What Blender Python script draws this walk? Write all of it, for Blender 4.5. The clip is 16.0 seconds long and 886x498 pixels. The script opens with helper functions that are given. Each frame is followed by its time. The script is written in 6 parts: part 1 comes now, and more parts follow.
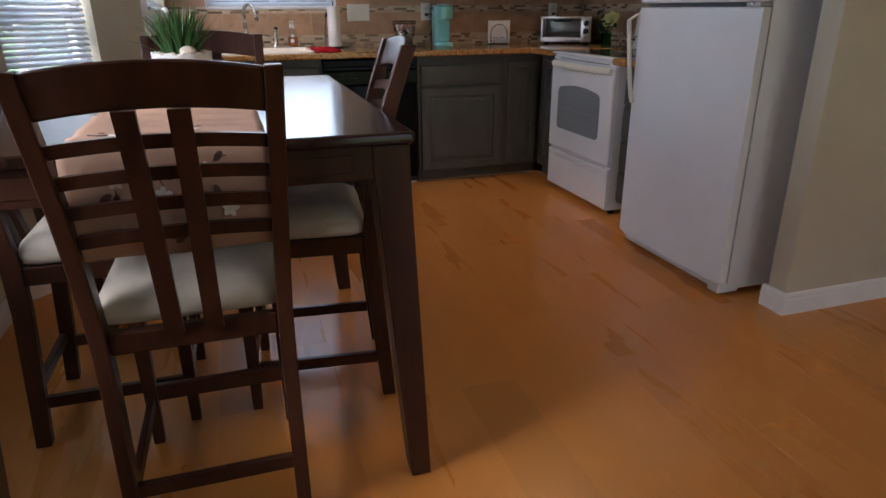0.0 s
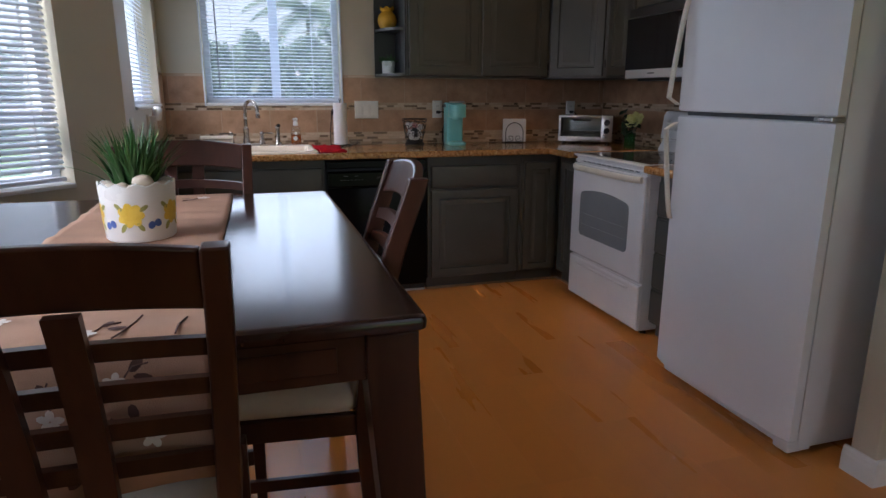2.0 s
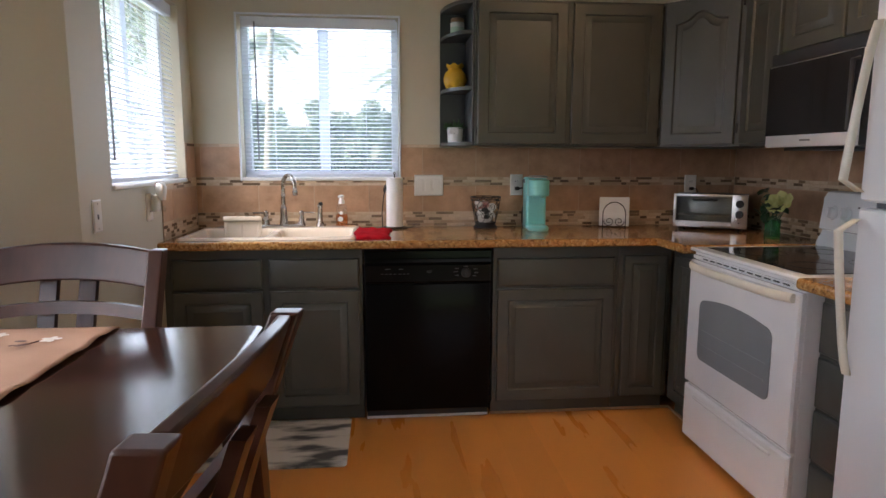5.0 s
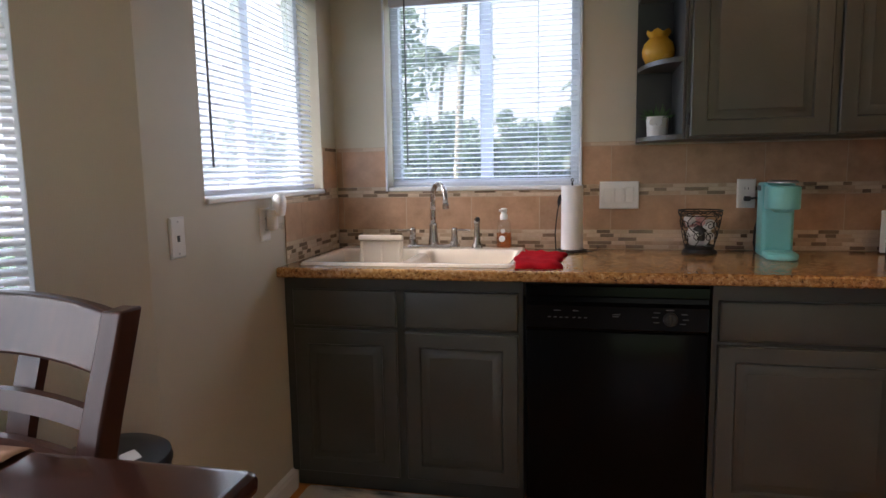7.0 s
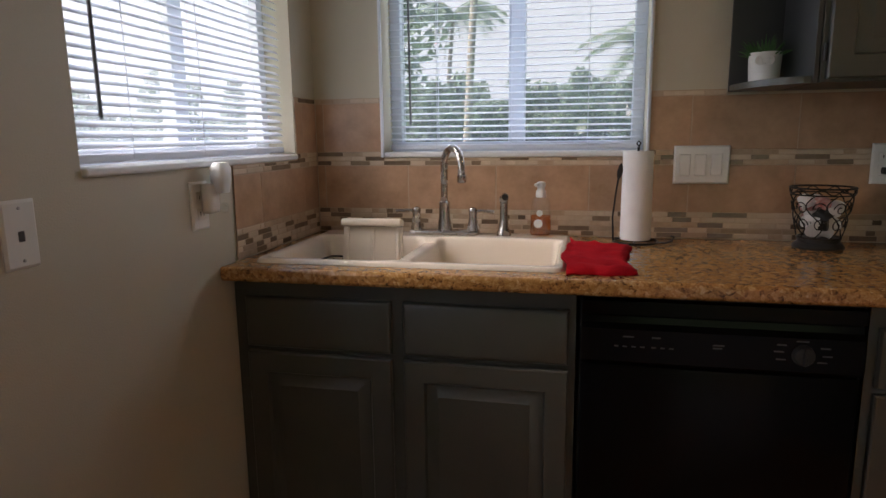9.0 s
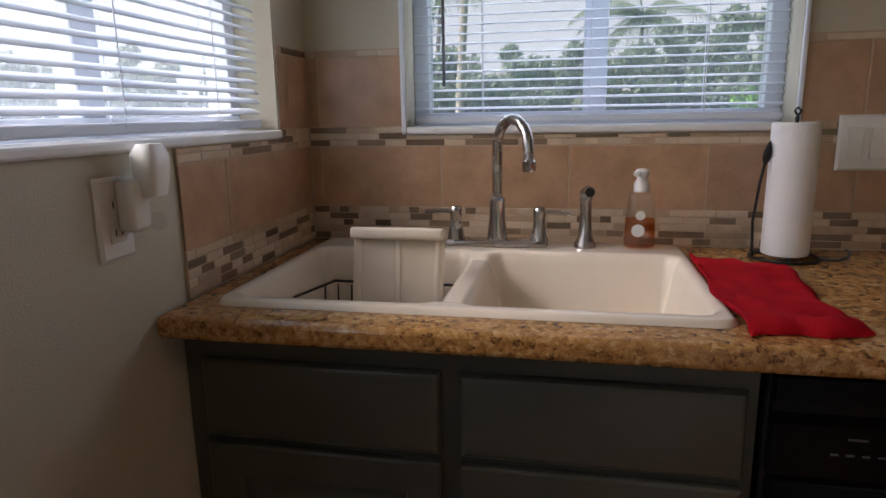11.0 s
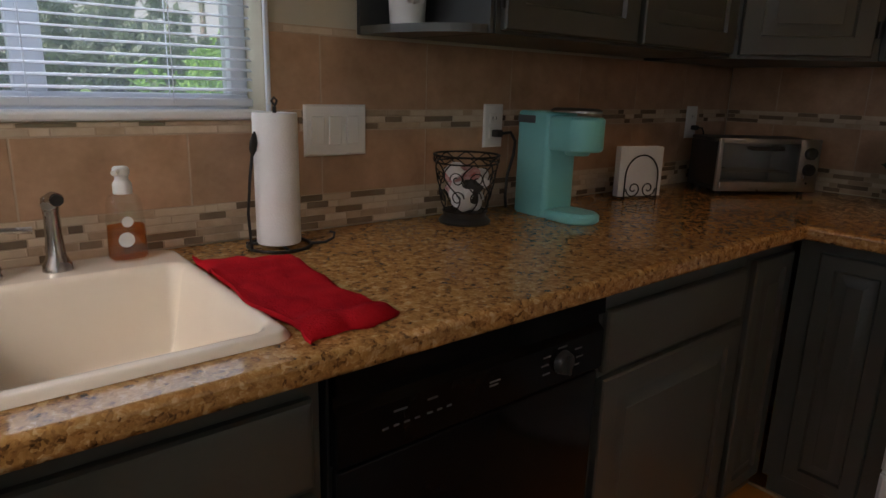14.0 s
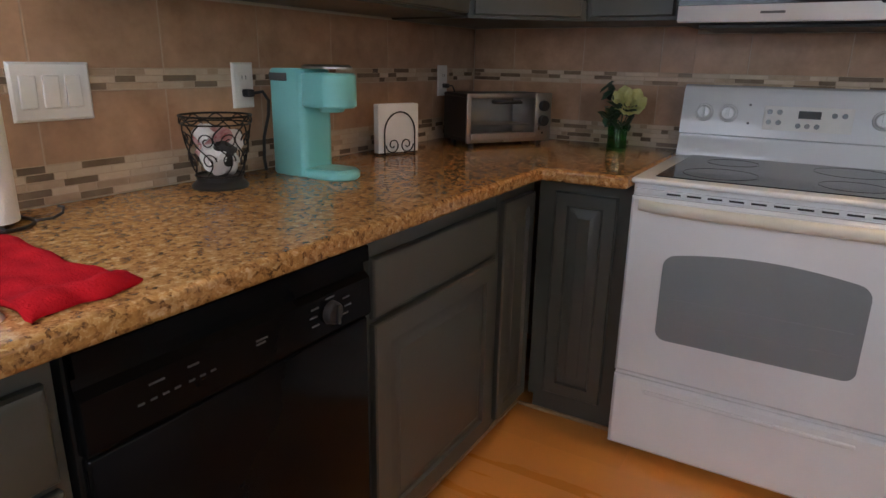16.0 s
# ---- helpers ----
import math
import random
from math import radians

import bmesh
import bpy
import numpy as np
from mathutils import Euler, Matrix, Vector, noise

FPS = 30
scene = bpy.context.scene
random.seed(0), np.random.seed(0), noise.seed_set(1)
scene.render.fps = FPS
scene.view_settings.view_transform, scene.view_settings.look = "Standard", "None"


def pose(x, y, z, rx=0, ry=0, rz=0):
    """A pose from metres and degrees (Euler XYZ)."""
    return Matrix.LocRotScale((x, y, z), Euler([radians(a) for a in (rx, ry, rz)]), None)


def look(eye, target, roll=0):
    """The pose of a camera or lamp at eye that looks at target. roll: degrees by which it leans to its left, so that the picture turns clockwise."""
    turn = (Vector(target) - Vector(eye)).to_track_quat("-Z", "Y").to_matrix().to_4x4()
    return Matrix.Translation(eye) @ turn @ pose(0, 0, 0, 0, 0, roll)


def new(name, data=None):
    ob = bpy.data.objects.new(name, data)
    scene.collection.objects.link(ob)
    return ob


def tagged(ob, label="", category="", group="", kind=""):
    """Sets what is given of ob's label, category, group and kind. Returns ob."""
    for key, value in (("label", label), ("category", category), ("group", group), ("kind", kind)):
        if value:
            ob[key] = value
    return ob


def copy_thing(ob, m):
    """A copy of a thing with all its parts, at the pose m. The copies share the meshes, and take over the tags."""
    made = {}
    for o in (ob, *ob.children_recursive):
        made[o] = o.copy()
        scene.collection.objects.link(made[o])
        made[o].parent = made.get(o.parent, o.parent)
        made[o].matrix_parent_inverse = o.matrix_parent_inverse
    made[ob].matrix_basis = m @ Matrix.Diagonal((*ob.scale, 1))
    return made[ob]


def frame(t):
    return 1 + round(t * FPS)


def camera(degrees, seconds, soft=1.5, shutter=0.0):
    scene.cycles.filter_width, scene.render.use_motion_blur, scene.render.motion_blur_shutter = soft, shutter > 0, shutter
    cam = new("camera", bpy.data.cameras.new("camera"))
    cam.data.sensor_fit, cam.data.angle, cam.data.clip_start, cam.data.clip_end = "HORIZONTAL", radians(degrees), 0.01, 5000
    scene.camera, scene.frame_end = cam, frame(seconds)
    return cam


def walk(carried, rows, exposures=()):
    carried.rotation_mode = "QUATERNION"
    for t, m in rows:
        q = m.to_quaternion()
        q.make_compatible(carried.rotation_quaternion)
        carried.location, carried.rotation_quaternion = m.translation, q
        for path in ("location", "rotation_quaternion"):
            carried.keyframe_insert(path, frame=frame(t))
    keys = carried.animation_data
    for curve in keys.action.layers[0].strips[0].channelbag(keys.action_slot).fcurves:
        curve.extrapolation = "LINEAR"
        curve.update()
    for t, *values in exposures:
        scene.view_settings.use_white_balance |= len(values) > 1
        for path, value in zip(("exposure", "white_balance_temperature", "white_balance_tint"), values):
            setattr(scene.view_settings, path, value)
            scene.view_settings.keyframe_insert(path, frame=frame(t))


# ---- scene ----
cam = camera(70.0, 16.0)
PATH = [
    (0, (0.142, 0.335, 1.174), (0.701, 2.119, 0.463), -0.4),
    (0.5, (0.194, 0.435, 1.189), (0.745, 2.23, 0.498), -0.3),
    (1, (0.222, 0.546, 1.207), (0.776, 2.365, 0.586), -0.3),
    (1.5, (0.228, 0.63, 1.231), (0.786, 2.473, 0.69), 0.0),
    (2, (0.253, 0.77, 1.256), (0.814, 2.63, 0.78), 0.2),
    (2.5, (0.285, 0.882, 1.273), (0.849, 2.752, 0.845), 0.3),
    (3, (0.366, 1.018, 1.278), (0.933, 2.899, 0.905), 0.4),
    (5.5, (0.817, 1.759, 1.296), (0.805, 3.742, 1.037), -0.5),
    (6, (0.837, 1.962, 1.287), (0.607, 3.935, 1.051), -1.2),
    (6.5, (0.841, 2.158, 1.272), (0.489, 4.112, 1.029), -1.2),
    (7, (0.851, 2.363, 1.264), (0.441, 4.306, 1.02), -1.0),
    (7.5, (0.821, 2.525, 1.244), (0.424, 4.463, 0.954), -0.9),
    (8, (0.738, 2.705, 1.248), (0.327, 4.637, 0.935), -0.8),
    (8.5, (0.696, 2.87, 1.244), (0.279, 4.798, 0.915), -0.7),
    (9, (0.679, 3.075, 1.245), (0.248, 4.997, 0.895), -0.7),
    (11.5, (0.352, 3.769, 1.221), (0.01, 5.691, 0.788), -1.0),
    (12, (0.342, 3.83, 1.223), (0.289, 5.777, 0.77), -0.1),
    (12.5, (0.288, 3.851, 1.236), (0.587, 5.77, 0.759), 0.2),
    (13, (0.28, 3.877, 1.231), (0.939, 5.702, 0.749), 0.5),
    (13.5, (0.283, 3.867, 1.244), (1.28, 5.528, 0.746), 1.2),
    (14, (0.279, 3.854, 1.256), (1.504, 5.354, 0.758), 1.6),
    (14.5, (0.278, 3.847, 1.259), (1.66, 5.205, 0.764), 2.1),
    (15, (0.277, 3.841, 1.255), (1.768, 5.077, 0.757), 2.2),
    (15.5, (0.287, 3.821, 1.245), (1.863, 4.941, 0.735), 1.8),
    (16, (0.299, 3.802, 1.222), (1.945, 4.787, 0.654), 1.0),
]
walk(cam, [(t, look(eye, target, roll)) for t, eye, target, roll in PATH],
     [(0.0, 1.3, 5850, 15), (1.5, 1.25, 5700, 15), (2.4, 0.9, 5650, 15), (3.0, 0.95, 5800, 15), (5.5, 1.85, 6150, 16), (6.5, 1.8, 6100, 17), (7.5, 1.02, 6150, 17),
      (9.0, 0.9, 6450, 17), (11.5, 0.6, 6150, 17), (12.5, 0.35, 6100, 16), (13.2, 0.5, 6250, 15), (14.5, 0.5, 6650, 14), (16.0, 1.75, 6050, 14)])
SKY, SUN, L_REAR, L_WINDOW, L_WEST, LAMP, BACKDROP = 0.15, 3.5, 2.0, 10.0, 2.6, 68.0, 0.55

# ---- light and sky ----
world = bpy.data.worlds.new("sky")
scene.world = world
world.use_nodes = True
wn, wl = world.node_tree.nodes, world.node_tree.links
wn.clear()
sky_tex = wn.new("ShaderNodeTexSky")
sky_tex.sky_type, sky_tex.sun_disc = "NISHITA", False
sky_tex.sun_elevation, sky_tex.sun_rotation = radians(44), radians(-114)
sky_tex.dust_density, sky_tex.air_density = 6.0, 1.0
bg = wn.new("ShaderNodeBackground")
bg.inputs["Strength"].default_value = SKY
wout = wn.new("ShaderNodeOutputWorld")
hsv = wn.new("ShaderNodeHueSaturation")
hsv.inputs["Saturation"].default_value = 0.8
wl.new(sky_tex.outputs[0], hsv.inputs["Color"])
wl.new(hsv.outputs[0], bg.inputs[0])
wl.new(bg.outputs[0], wout.inputs[0])

sun = new("sun", bpy.data.lights.new("sun", "SUN"))
sun.data.energy, sun.data.angle, sun.data.color = SUN, radians(40), (1.0, 0.97, 0.94)
sun.matrix_world = look((-9, -4, 10), (0, 0, 0))


def opening_light(name, m, w, h, watts, colour=(0.78, 0.88, 1.0)):
    """Area lamp at an opening: sky light at the windows, added fill at the rear."""
    lamp = new(name, bpy.data.lights.new(name, "AREA"))
    lamp.data.shape, lamp.data.size, lamp.data.size_y = "RECTANGLE", w, h
    lamp.data.energy, lamp.data.color = watts, colour
    lamp.matrix_world = m
    return lamp


# ---- materials ----
def material(name, low, high, scale=8.0, rough=0.5, metal=0.0, bump=0.05, fine=120.0, stretch=(1, 1, 1), spec=0.5, wear=0.15,
             coat=0.0, per_object=0.0, rough_var=0.1, dist=0.002, span=(0.3, 0.7)):
    """Two-scale procedural surface: low and high are the colours between which it varies."""
    m = bpy.data.materials.new(name)
    m.use_nodes = True
    n, l = m.node_tree.nodes, m.node_tree.links
    b = n["Principled BSDF"]
    tc, mp = n.new("ShaderNodeTexCoord"), n.new("ShaderNodeMapping")
    mp.inputs["Scale"].default_value = stretch
    l.new(tc.outputs["Object"], mp.inputs["Vector"])
    big, small = n.new("ShaderNodeTexNoise"), n.new("ShaderNodeTexNoise")
    big.inputs["Scale"].default_value, big.inputs["Detail"].default_value = scale, 6
    small.inputs["Scale"].default_value, small.inputs["Detail"].default_value = fine, 4
    if per_object:
        info, add, comb = n.new("ShaderNodeObjectInfo"), n.new("ShaderNodeVectorMath"), n.new("ShaderNodeMath")
        comb.operation = "MULTIPLY"
        comb.inputs[1].default_value = 37.0
        l.new(info.outputs["Random"], comb.inputs[0])
        l.new(mp.outputs[0], add.inputs[0])
        l.new(comb.outputs[0], add.inputs[1])
        src = add.outputs[0]
    else:
        src = mp.outputs[0]
    l.new(src, big.inputs["Vector"])
    l.new(src, small.inputs["Vector"])
    mix = n.new("ShaderNodeMix")
    mix.data_type = "RGBA"
    mix.inputs[6].default_value, mix.inputs[7].default_value = (*low, 1), (*high, 1)
    blend = n.new("ShaderNodeMath")
    blend.operation, blend.use_clamp = "MULTIPLY_ADD", True
    l.new(small.outputs[0], blend.inputs[0])
    blend.inputs[1].default_value = wear * 2
    sub = n.new("ShaderNodeMapRange")
    sub.inputs["From Min"].default_value, sub.inputs["From Max"].default_value = span
    sub.inputs["To Min"].default_value, sub.inputs["To Max"].default_value = -wear, 1 - wear
    sub.clamp = False
    l.new(big.outputs[0], sub.inputs[0])
    l.new(sub.outputs[0], blend.inputs[2])
    l.new(blend.outputs[0], mix.inputs[0])
    colour = mix.outputs[2]
    if per_object:
        hs, rng = n.new("ShaderNodeHueSaturation"), n.new("ShaderNodeMapRange")
        rng.inputs["To Min"].default_value, rng.inputs["To Max"].default_value = 1 - per_object, 1 + per_object
        l.new(info.outputs["Random"], rng.inputs[0])
        l.new(rng.outputs[0], hs.inputs["Value"])
        l.new(colour, hs.inputs["Color"])
        colour = hs.outputs[0]
    l.new(colour, b.inputs["Base Color"])
    rr = n.new("ShaderNodeMapRange")
    rr.inputs["To Min"].default_value, rr.inputs["To Max"].default_value = max(rough - rough_var, 0.02), min(rough + rough_var, 1)
    l.new(big.outputs[0], rr.inputs[0])
    l.new(rr.outputs[0], b.inputs["Roughness"])
    b.inputs["Metallic"].default_value = metal
    b.inputs["Specular IOR Level"].default_value = spec
    b.inputs["Coat Weight"].default_value = coat
    b.inputs["Coat Roughness"].default_value = 0.12
    if bump:
        bp = n.new("ShaderNodeBump")
        bp.inputs["Strength"].default_value, bp.inputs["Distance"].default_value = bump, dist
        l.new(small.outputs[0], bp.inputs["Height"])
        l.new(bp.outputs[0], b.inputs["Normal"])
    return m


def granite_material():
    m = bpy.data.materials.new("granite")
    m.use_nodes = True
    n, l = m.node_tree.nodes, m.node_tree.links
    b = n["Principled BSDF"]
    tc = n.new("ShaderNodeTexCoord")
    vo, vo2, no = n.new("ShaderNodeTexVoronoi"), n.new("ShaderNodeTexVoronoi"), n.new("ShaderNodeTexNoise")
    vo.inputs["Scale"].default_value, vo2.inputs["Scale"].default_value = 105, 270
    no.inputs["Scale"].default_value, no.inputs["Detail"].default_value = 60, 8
    warp = n.new("ShaderNodeMix")
    warp.data_type = "VECTOR"
    warp.inputs[0].default_value = 0.02
    l.new(tc.outputs["Object"], warp.inputs[4])
    l.new(no.outputs["Color"], warp.inputs[5])
    for v in (vo, vo2):
        l.new(warp.outputs[1], v.inputs["Vector"])
    l.new(tc.outputs["Object"], no.inputs["Vector"])
    sep, sep2 = n.new("ShaderNodeSeparateColor"), n.new("ShaderNodeSeparateColor")
    l.new(vo.outputs["Color"], sep.inputs[0])
    l.new(vo2.outputs["Color"], sep2.inputs[0])
    mixv = n.new("ShaderNodeMath")
    mixv.operation = "MULTIPLY_ADD"
    l.new(sep.outputs[0], mixv.inputs[0])
    mixv.inputs[1].default_value = 0.52
    half = n.new("ShaderNodeMath")
    half.operation = "MULTIPLY_ADD"
    l.new(sep2.outputs[0], half.inputs[0])
    half.inputs[1].default_value = 0.33
    nb = n.new("ShaderNodeMath")
    nb.operation = "MULTIPLY_ADD"
    l.new(no.outputs[0], nb.inputs[0])
    nb.inputs[1].default_value, nb.inputs[2].default_value = 0.85, -0.30
    l.new(nb.outputs[0], half.inputs[2])
    l.new(half.outputs[0], mixv.inputs[2])
    ramp = n.new("ShaderNodeValToRGB")
    e = ramp.color_ramp.elements
    e[0].position, e[0].color = 0.04, (0.03, 0.019, 0.011, 1)
    e[1].position, e[1].color = 0.95, (0.56, 0.37, 0.18, 1)
    for p, c in ((0.19, (0.13, 0.06, 0.021, 1)), (0.35, (0.29, 0.14, 0.043, 1)), (0.58, (0.40, 0.20, 0.062, 1)), (0.78, (0.48, 0.265, 0.098, 1))):
        x = e.new(p)
        x.color = c
    l.new(mixv.outputs[0], ramp.inputs[0])
    l.new(ramp.outputs[0], b.inputs["Base Color"])
    b.inputs["Roughness"].default_value = 0.12
    return m


def plain_glass(name, tint=(1, 1, 1), rough=0.0, gloss=0.05, haze=0.0):
    """Clear sheet with a faint mirror; the last number is the share of pale blue glare haze mixed in."""
    m = bpy.data.materials.new(name)
    m.use_nodes = True
    n, l = m.node_tree.nodes, m.node_tree.links
    n.remove(n["Principled BSDF"])
    tr, gl, mx = n.new("ShaderNodeBsdfTransparent"), n.new("ShaderNodeBsdfGlossy"), n.new("ShaderNodeMixShader")
    tr.inputs[0].default_value = (*tint, 1)
    gl.inputs["Roughness"].default_value = rough
    mx.inputs[0].default_value = gloss
    sheet = tr.outputs[0]
    if haze:
        scatter, veil, spots, share = n.new("ShaderNodeBsdfTranslucent"), n.new("ShaderNodeMixShader"), n.new("ShaderNodeTexNoise"), n.new("ShaderNodeMapRange")
        scatter.inputs[0].default_value = (0.72, 0.81, 1.0, 1)
        spots.inputs["Scale"].default_value = 3.0
        share.inputs["To Min"].default_value, share.inputs["To Max"].default_value = haze * 0.8, haze * 1.2
        l.new(n.new("ShaderNodeTexCoord").outputs["Object"], spots.inputs["Vector"])
        l.new(spots.outputs[0], share.inputs[0])
        l.new(share.outputs[0], veil.inputs[0])
        l.new(tr.outputs[0], veil.inputs[1])
        l.new(scatter.outputs[0], veil.inputs[2])
        sheet = veil.outputs[0]
    l.new(sheet, mx.inputs[1])
    l.new(gl.outputs[0], mx.inputs[2])
    l.new(mx.outputs[0], n["Material Output"].inputs[0])
    return m


def glow(name, colour, strength):
    m = bpy.data.materials.new(name)
    m.use_nodes = True
    b = m.node_tree.nodes["Principled BSDF"]
    b.inputs["Base Color"].default_value = (*colour, 1)
    b.inputs["Emission Color"].default_value, b.inputs["Emission Strength"].default_value = (*colour, 1), strength
    return m


def leafy(m, share=0.45):
    """Let part of the light through a leaf."""
    n, l = m.node_tree.nodes, m.node_tree.links
    b = n["Principled BSDF"]
    tr, mx = n.new("ShaderNodeBsdfTranslucent"), n.new("ShaderNodeMixShader")
    l.new(b.inputs["Base Color"].links[0].from_socket, tr.inputs["Color"])
    mx.inputs[0].default_value = share
    l.new(b.outputs[0], mx.inputs[1])
    l.new(tr.outputs[0], mx.inputs[2])
    l.new(mx.outputs[0], n["Material Output"].inputs[0])
    return m


WALL = material("wall_paint", (0.50, 0.455, 0.35), (0.545, 0.50, 0.39), 2.5, 0.62, bump=0.35, fine=260, wear=0.1, dist=0.003)
CEIL = material("ceiling_paint", (0.74, 0.73, 0.70), (0.8, 0.79, 0.76), 3, 0.8, bump=0.4, fine=180)
TRIM = material("white_trim", (0.72, 0.71, 0.69), (0.8, 0.79, 0.77), 6, 0.4, bump=0.05)
GREY = material("grey_cabinet_paint", (0.058, 0.059, 0.049), (0.073, 0.074, 0.062), 5, 0.38, bump=0.12, fine=90, wear=0.2)
DARKGREY = material("darker_cabinet_grey", (0.038, 0.038, 0.036), (0.052, 0.052, 0.05), 5, 0.5)
GRANITE = granite_material()
FIELD = material("beige_ceramic_tile", (0.33, 0.19, 0.105), (0.49, 0.305, 0.185), 14, 0.36, bump=0.15, fine=75, per_object=0.09, wear=0.3, span=(0.25, 0.75))
GROUT = material("grout", (0.43, 0.32, 0.22), (0.50, 0.38, 0.27), 30, 0.8, bump=0.4)
STICK_CREAM = material("cream_stone_stick", (0.49, 0.375, 0.255), (0.58, 0.46, 0.33), 30, 0.4, per_object=0.12)
STICK_TAN = material("tan_stone_stick", (0.36, 0.25, 0.155), (0.46, 0.335, 0.22), 30, 0.4, per_object=0.14)
STICK_DARK = material("grey_brown_glass_stick", (0.15, 0.105, 0.068), (0.22, 0.16, 0.105), 20, 0.18, per_object=0.25)
WOOD = material("dark_walnut_wood", (0.024, 0.008, 0.005), (0.066, 0.024, 0.014), 9, 0.32, bump=0.08, fine=70, stretch=(1, 1, 0.12), coat=0.05, spec=0.35, wear=0.25)
TABLEWOOD = material("dark_table_wood", (0.016, 0.006, 0.0042), (0.044, 0.016, 0.010), 7, 0.15, bump=0.03, fine=60, stretch=(1, 0.3, 1), coat=0.05, spec=0.4, wear=0.25, rough_var=0.07)
PLANK = material("honey_laminate", (0.565, 0.214, 0.038), (0.625, 0.246, 0.047), 6, 0.28, bump=0.0, fine=30, stretch=(1, 0.12, 1), per_object=0.07, wear=0.1, rough_var=0.03, span=(0.05, 0.95))
GAP = material("floor_gap", (0.36, 0.14, 0.03), (0.42, 0.17, 0.04), 8, 0.6)
CUSHION = material("cream_seat_fabric", (0.50, 0.44, 0.35), (0.60, 0.53, 0.43), 12, 0.85, bump=0.4, fine=400)
RUNNER = material("taupe_satin_cloth", (0.36, 0.215, 0.145), (0.45, 0.28, 0.195), 6, 0.75, bump=0.5, fine=500, spec=0.15)
PETAL = material("white_thread", (0.68, 0.62, 0.57), (0.78, 0.73, 0.68), 40, 0.6)
TWIG = material("brown_thread", (0.07, 0.03, 0.025), (0.11, 0.05, 0.04), 40, 0.7)
WHITE = material("white_enamel", (0.70, 0.715, 0.74), (0.74, 0.755, 0.78), 3, 0.36, bump=0.18, fine=320, wear=0.1, rough_var=0.02)
STOVEWHITE = material("white_stove_enamel", (0.72, 0.73, 0.74), (0.77, 0.78, 0.79), 4, 0.16, bump=0.0, coat=0.3)
CREAM = material("cream_handle_plastic", (0.66, 0.62, 0.52), (0.74, 0.70, 0.60), 10, 0.35)
BLACK = material("black_appliance", (0.003, 0.003, 0.0033), (0.005, 0.005, 0.0052), 5, 0.16, bump=0.0, rough_var=0.03, spec=0.09)
BLACKMATT = material("black_plastic", (0.012, 0.012, 0.012), (0.02, 0.02, 0.02), 10, 0.45)
OVENGLASS = material("grey_oven_glass", (0.21, 0.23, 0.24), (0.24, 0.26, 0.27), 4, 0.12, bump=0.0)
COOKTOP = material("black_glass_cooktop", (0.012, 0.012, 0.014), (0.02, 0.02, 0.022), 4, 0.08, bump=0.0)
STEEL = material("brushed_steel", (0.42, 0.41, 0.40), (0.52, 0.51, 0.49), 20, 0.3, 1.0, bump=0.05, fine=200)
NICKEL = material("brushed_nickel", (0.40, 0.37, 0.34), (0.50, 0.46, 0.43), 20, 0.26, 1.0, bump=0.03)
IRON = material("dark_wrought_iron", (0.02, 0.017, 0.015), (0.035, 0.03, 0.027), 40, 0.45, 0.6, bump=0.2)
SINK = material("biscuit_enamel", (0.74, 0.63, 0.50), (0.79, 0.69, 0.56), 5, 0.22, bump=0.0, coat=0.4)
PAPER = material("white_paper", (0.76, 0.75, 0.73), (0.82, 0.81, 0.79), 14, 0.9, bump=0.5, fine=220)
RED = material("red_terry_cloth", (0.30, 0.006, 0.012), (0.47, 0.012, 0.018), 16, 1.0, bump=0.8, fine=260, spec=0.05, dist=0.0025, wear=0.25)
MINT = material("mint_plastic", (0.20, 0.56, 0.54), (0.25, 0.62, 0.60), 5, 0.32, bump=0.02)
PLATE = material("white_switch_plastic", (0.70, 0.69, 0.65), (0.76, 0.75, 0.71), 10, 0.35, bump=0.0)
SLAT = material("white_blind_slat", (0.63, 0.66, 0.73), (0.69, 0.72, 0.78), 6, 0.4, bump=0.05)
VINYL = material("white_window_vinyl", (0.64, 0.67, 0.73), (0.70, 0.73, 0.78), 6, 0.35, bump=0.02)
CERAMIC = material("white_ceramic", (0.70, 0.69, 0.66), (0.78, 0.77, 0.74), 10, 0.3)
YELLOW = material("yellow_glaze", (0.62, 0.32, 0.02), (0.75, 0.42, 0.04), 12, 0.25)
YELLOWPAINT = material("yellow_flower_paint", (0.66, 0.42, 0.03), (0.78, 0.55, 0.08), 40, 0.4)
BLUEPAINT = material("blue_butterfly_paint", (0.05, 0.09, 0.28), (0.09, 0.15, 0.4), 40, 0.4)
LEAFPAINT = material("olive_leaf_paint", (0.25, 0.25, 0.05), (0.35, 0.33, 0.1), 40, 0.4)
GRASS = material("green_grass_blade", (0.02, 0.075, 0.016), (0.075, 0.19, 0.045), 14, 0.45, bump=0.05, stretch=(1, 1, 0.3))
LEAF = material("dark_green_leaf", (0.012, 0.035, 0.014), (0.03, 0.07, 0.03), 20, 0.4)
ROSE = material("pale_yellow_petal", (0.62, 0.60, 0.20), (0.75, 0.74, 0.36), 30, 0.6)
STONE = material("beige_pebble", (0.55, 0.46, 0.36), (0.66, 0.57, 0.47), 20, 0.7, bump=0.3)
SOAP = plain_glass("amber_soap", (0.88, 0.50, 0.20), 0.05, 0.06)
CLEAR = plain_glass("clear_plastic", (0.95, 0.95, 0.94), 0.1, 0.08)
GREENGLASS = plain_glass("green_glass", (0.45, 0.75, 0.5), 0.03)
# Pale blue veil in the panes imitates glare over the view.
PANE = plain_glass("window_pane", gloss=0.03, haze=0.13)
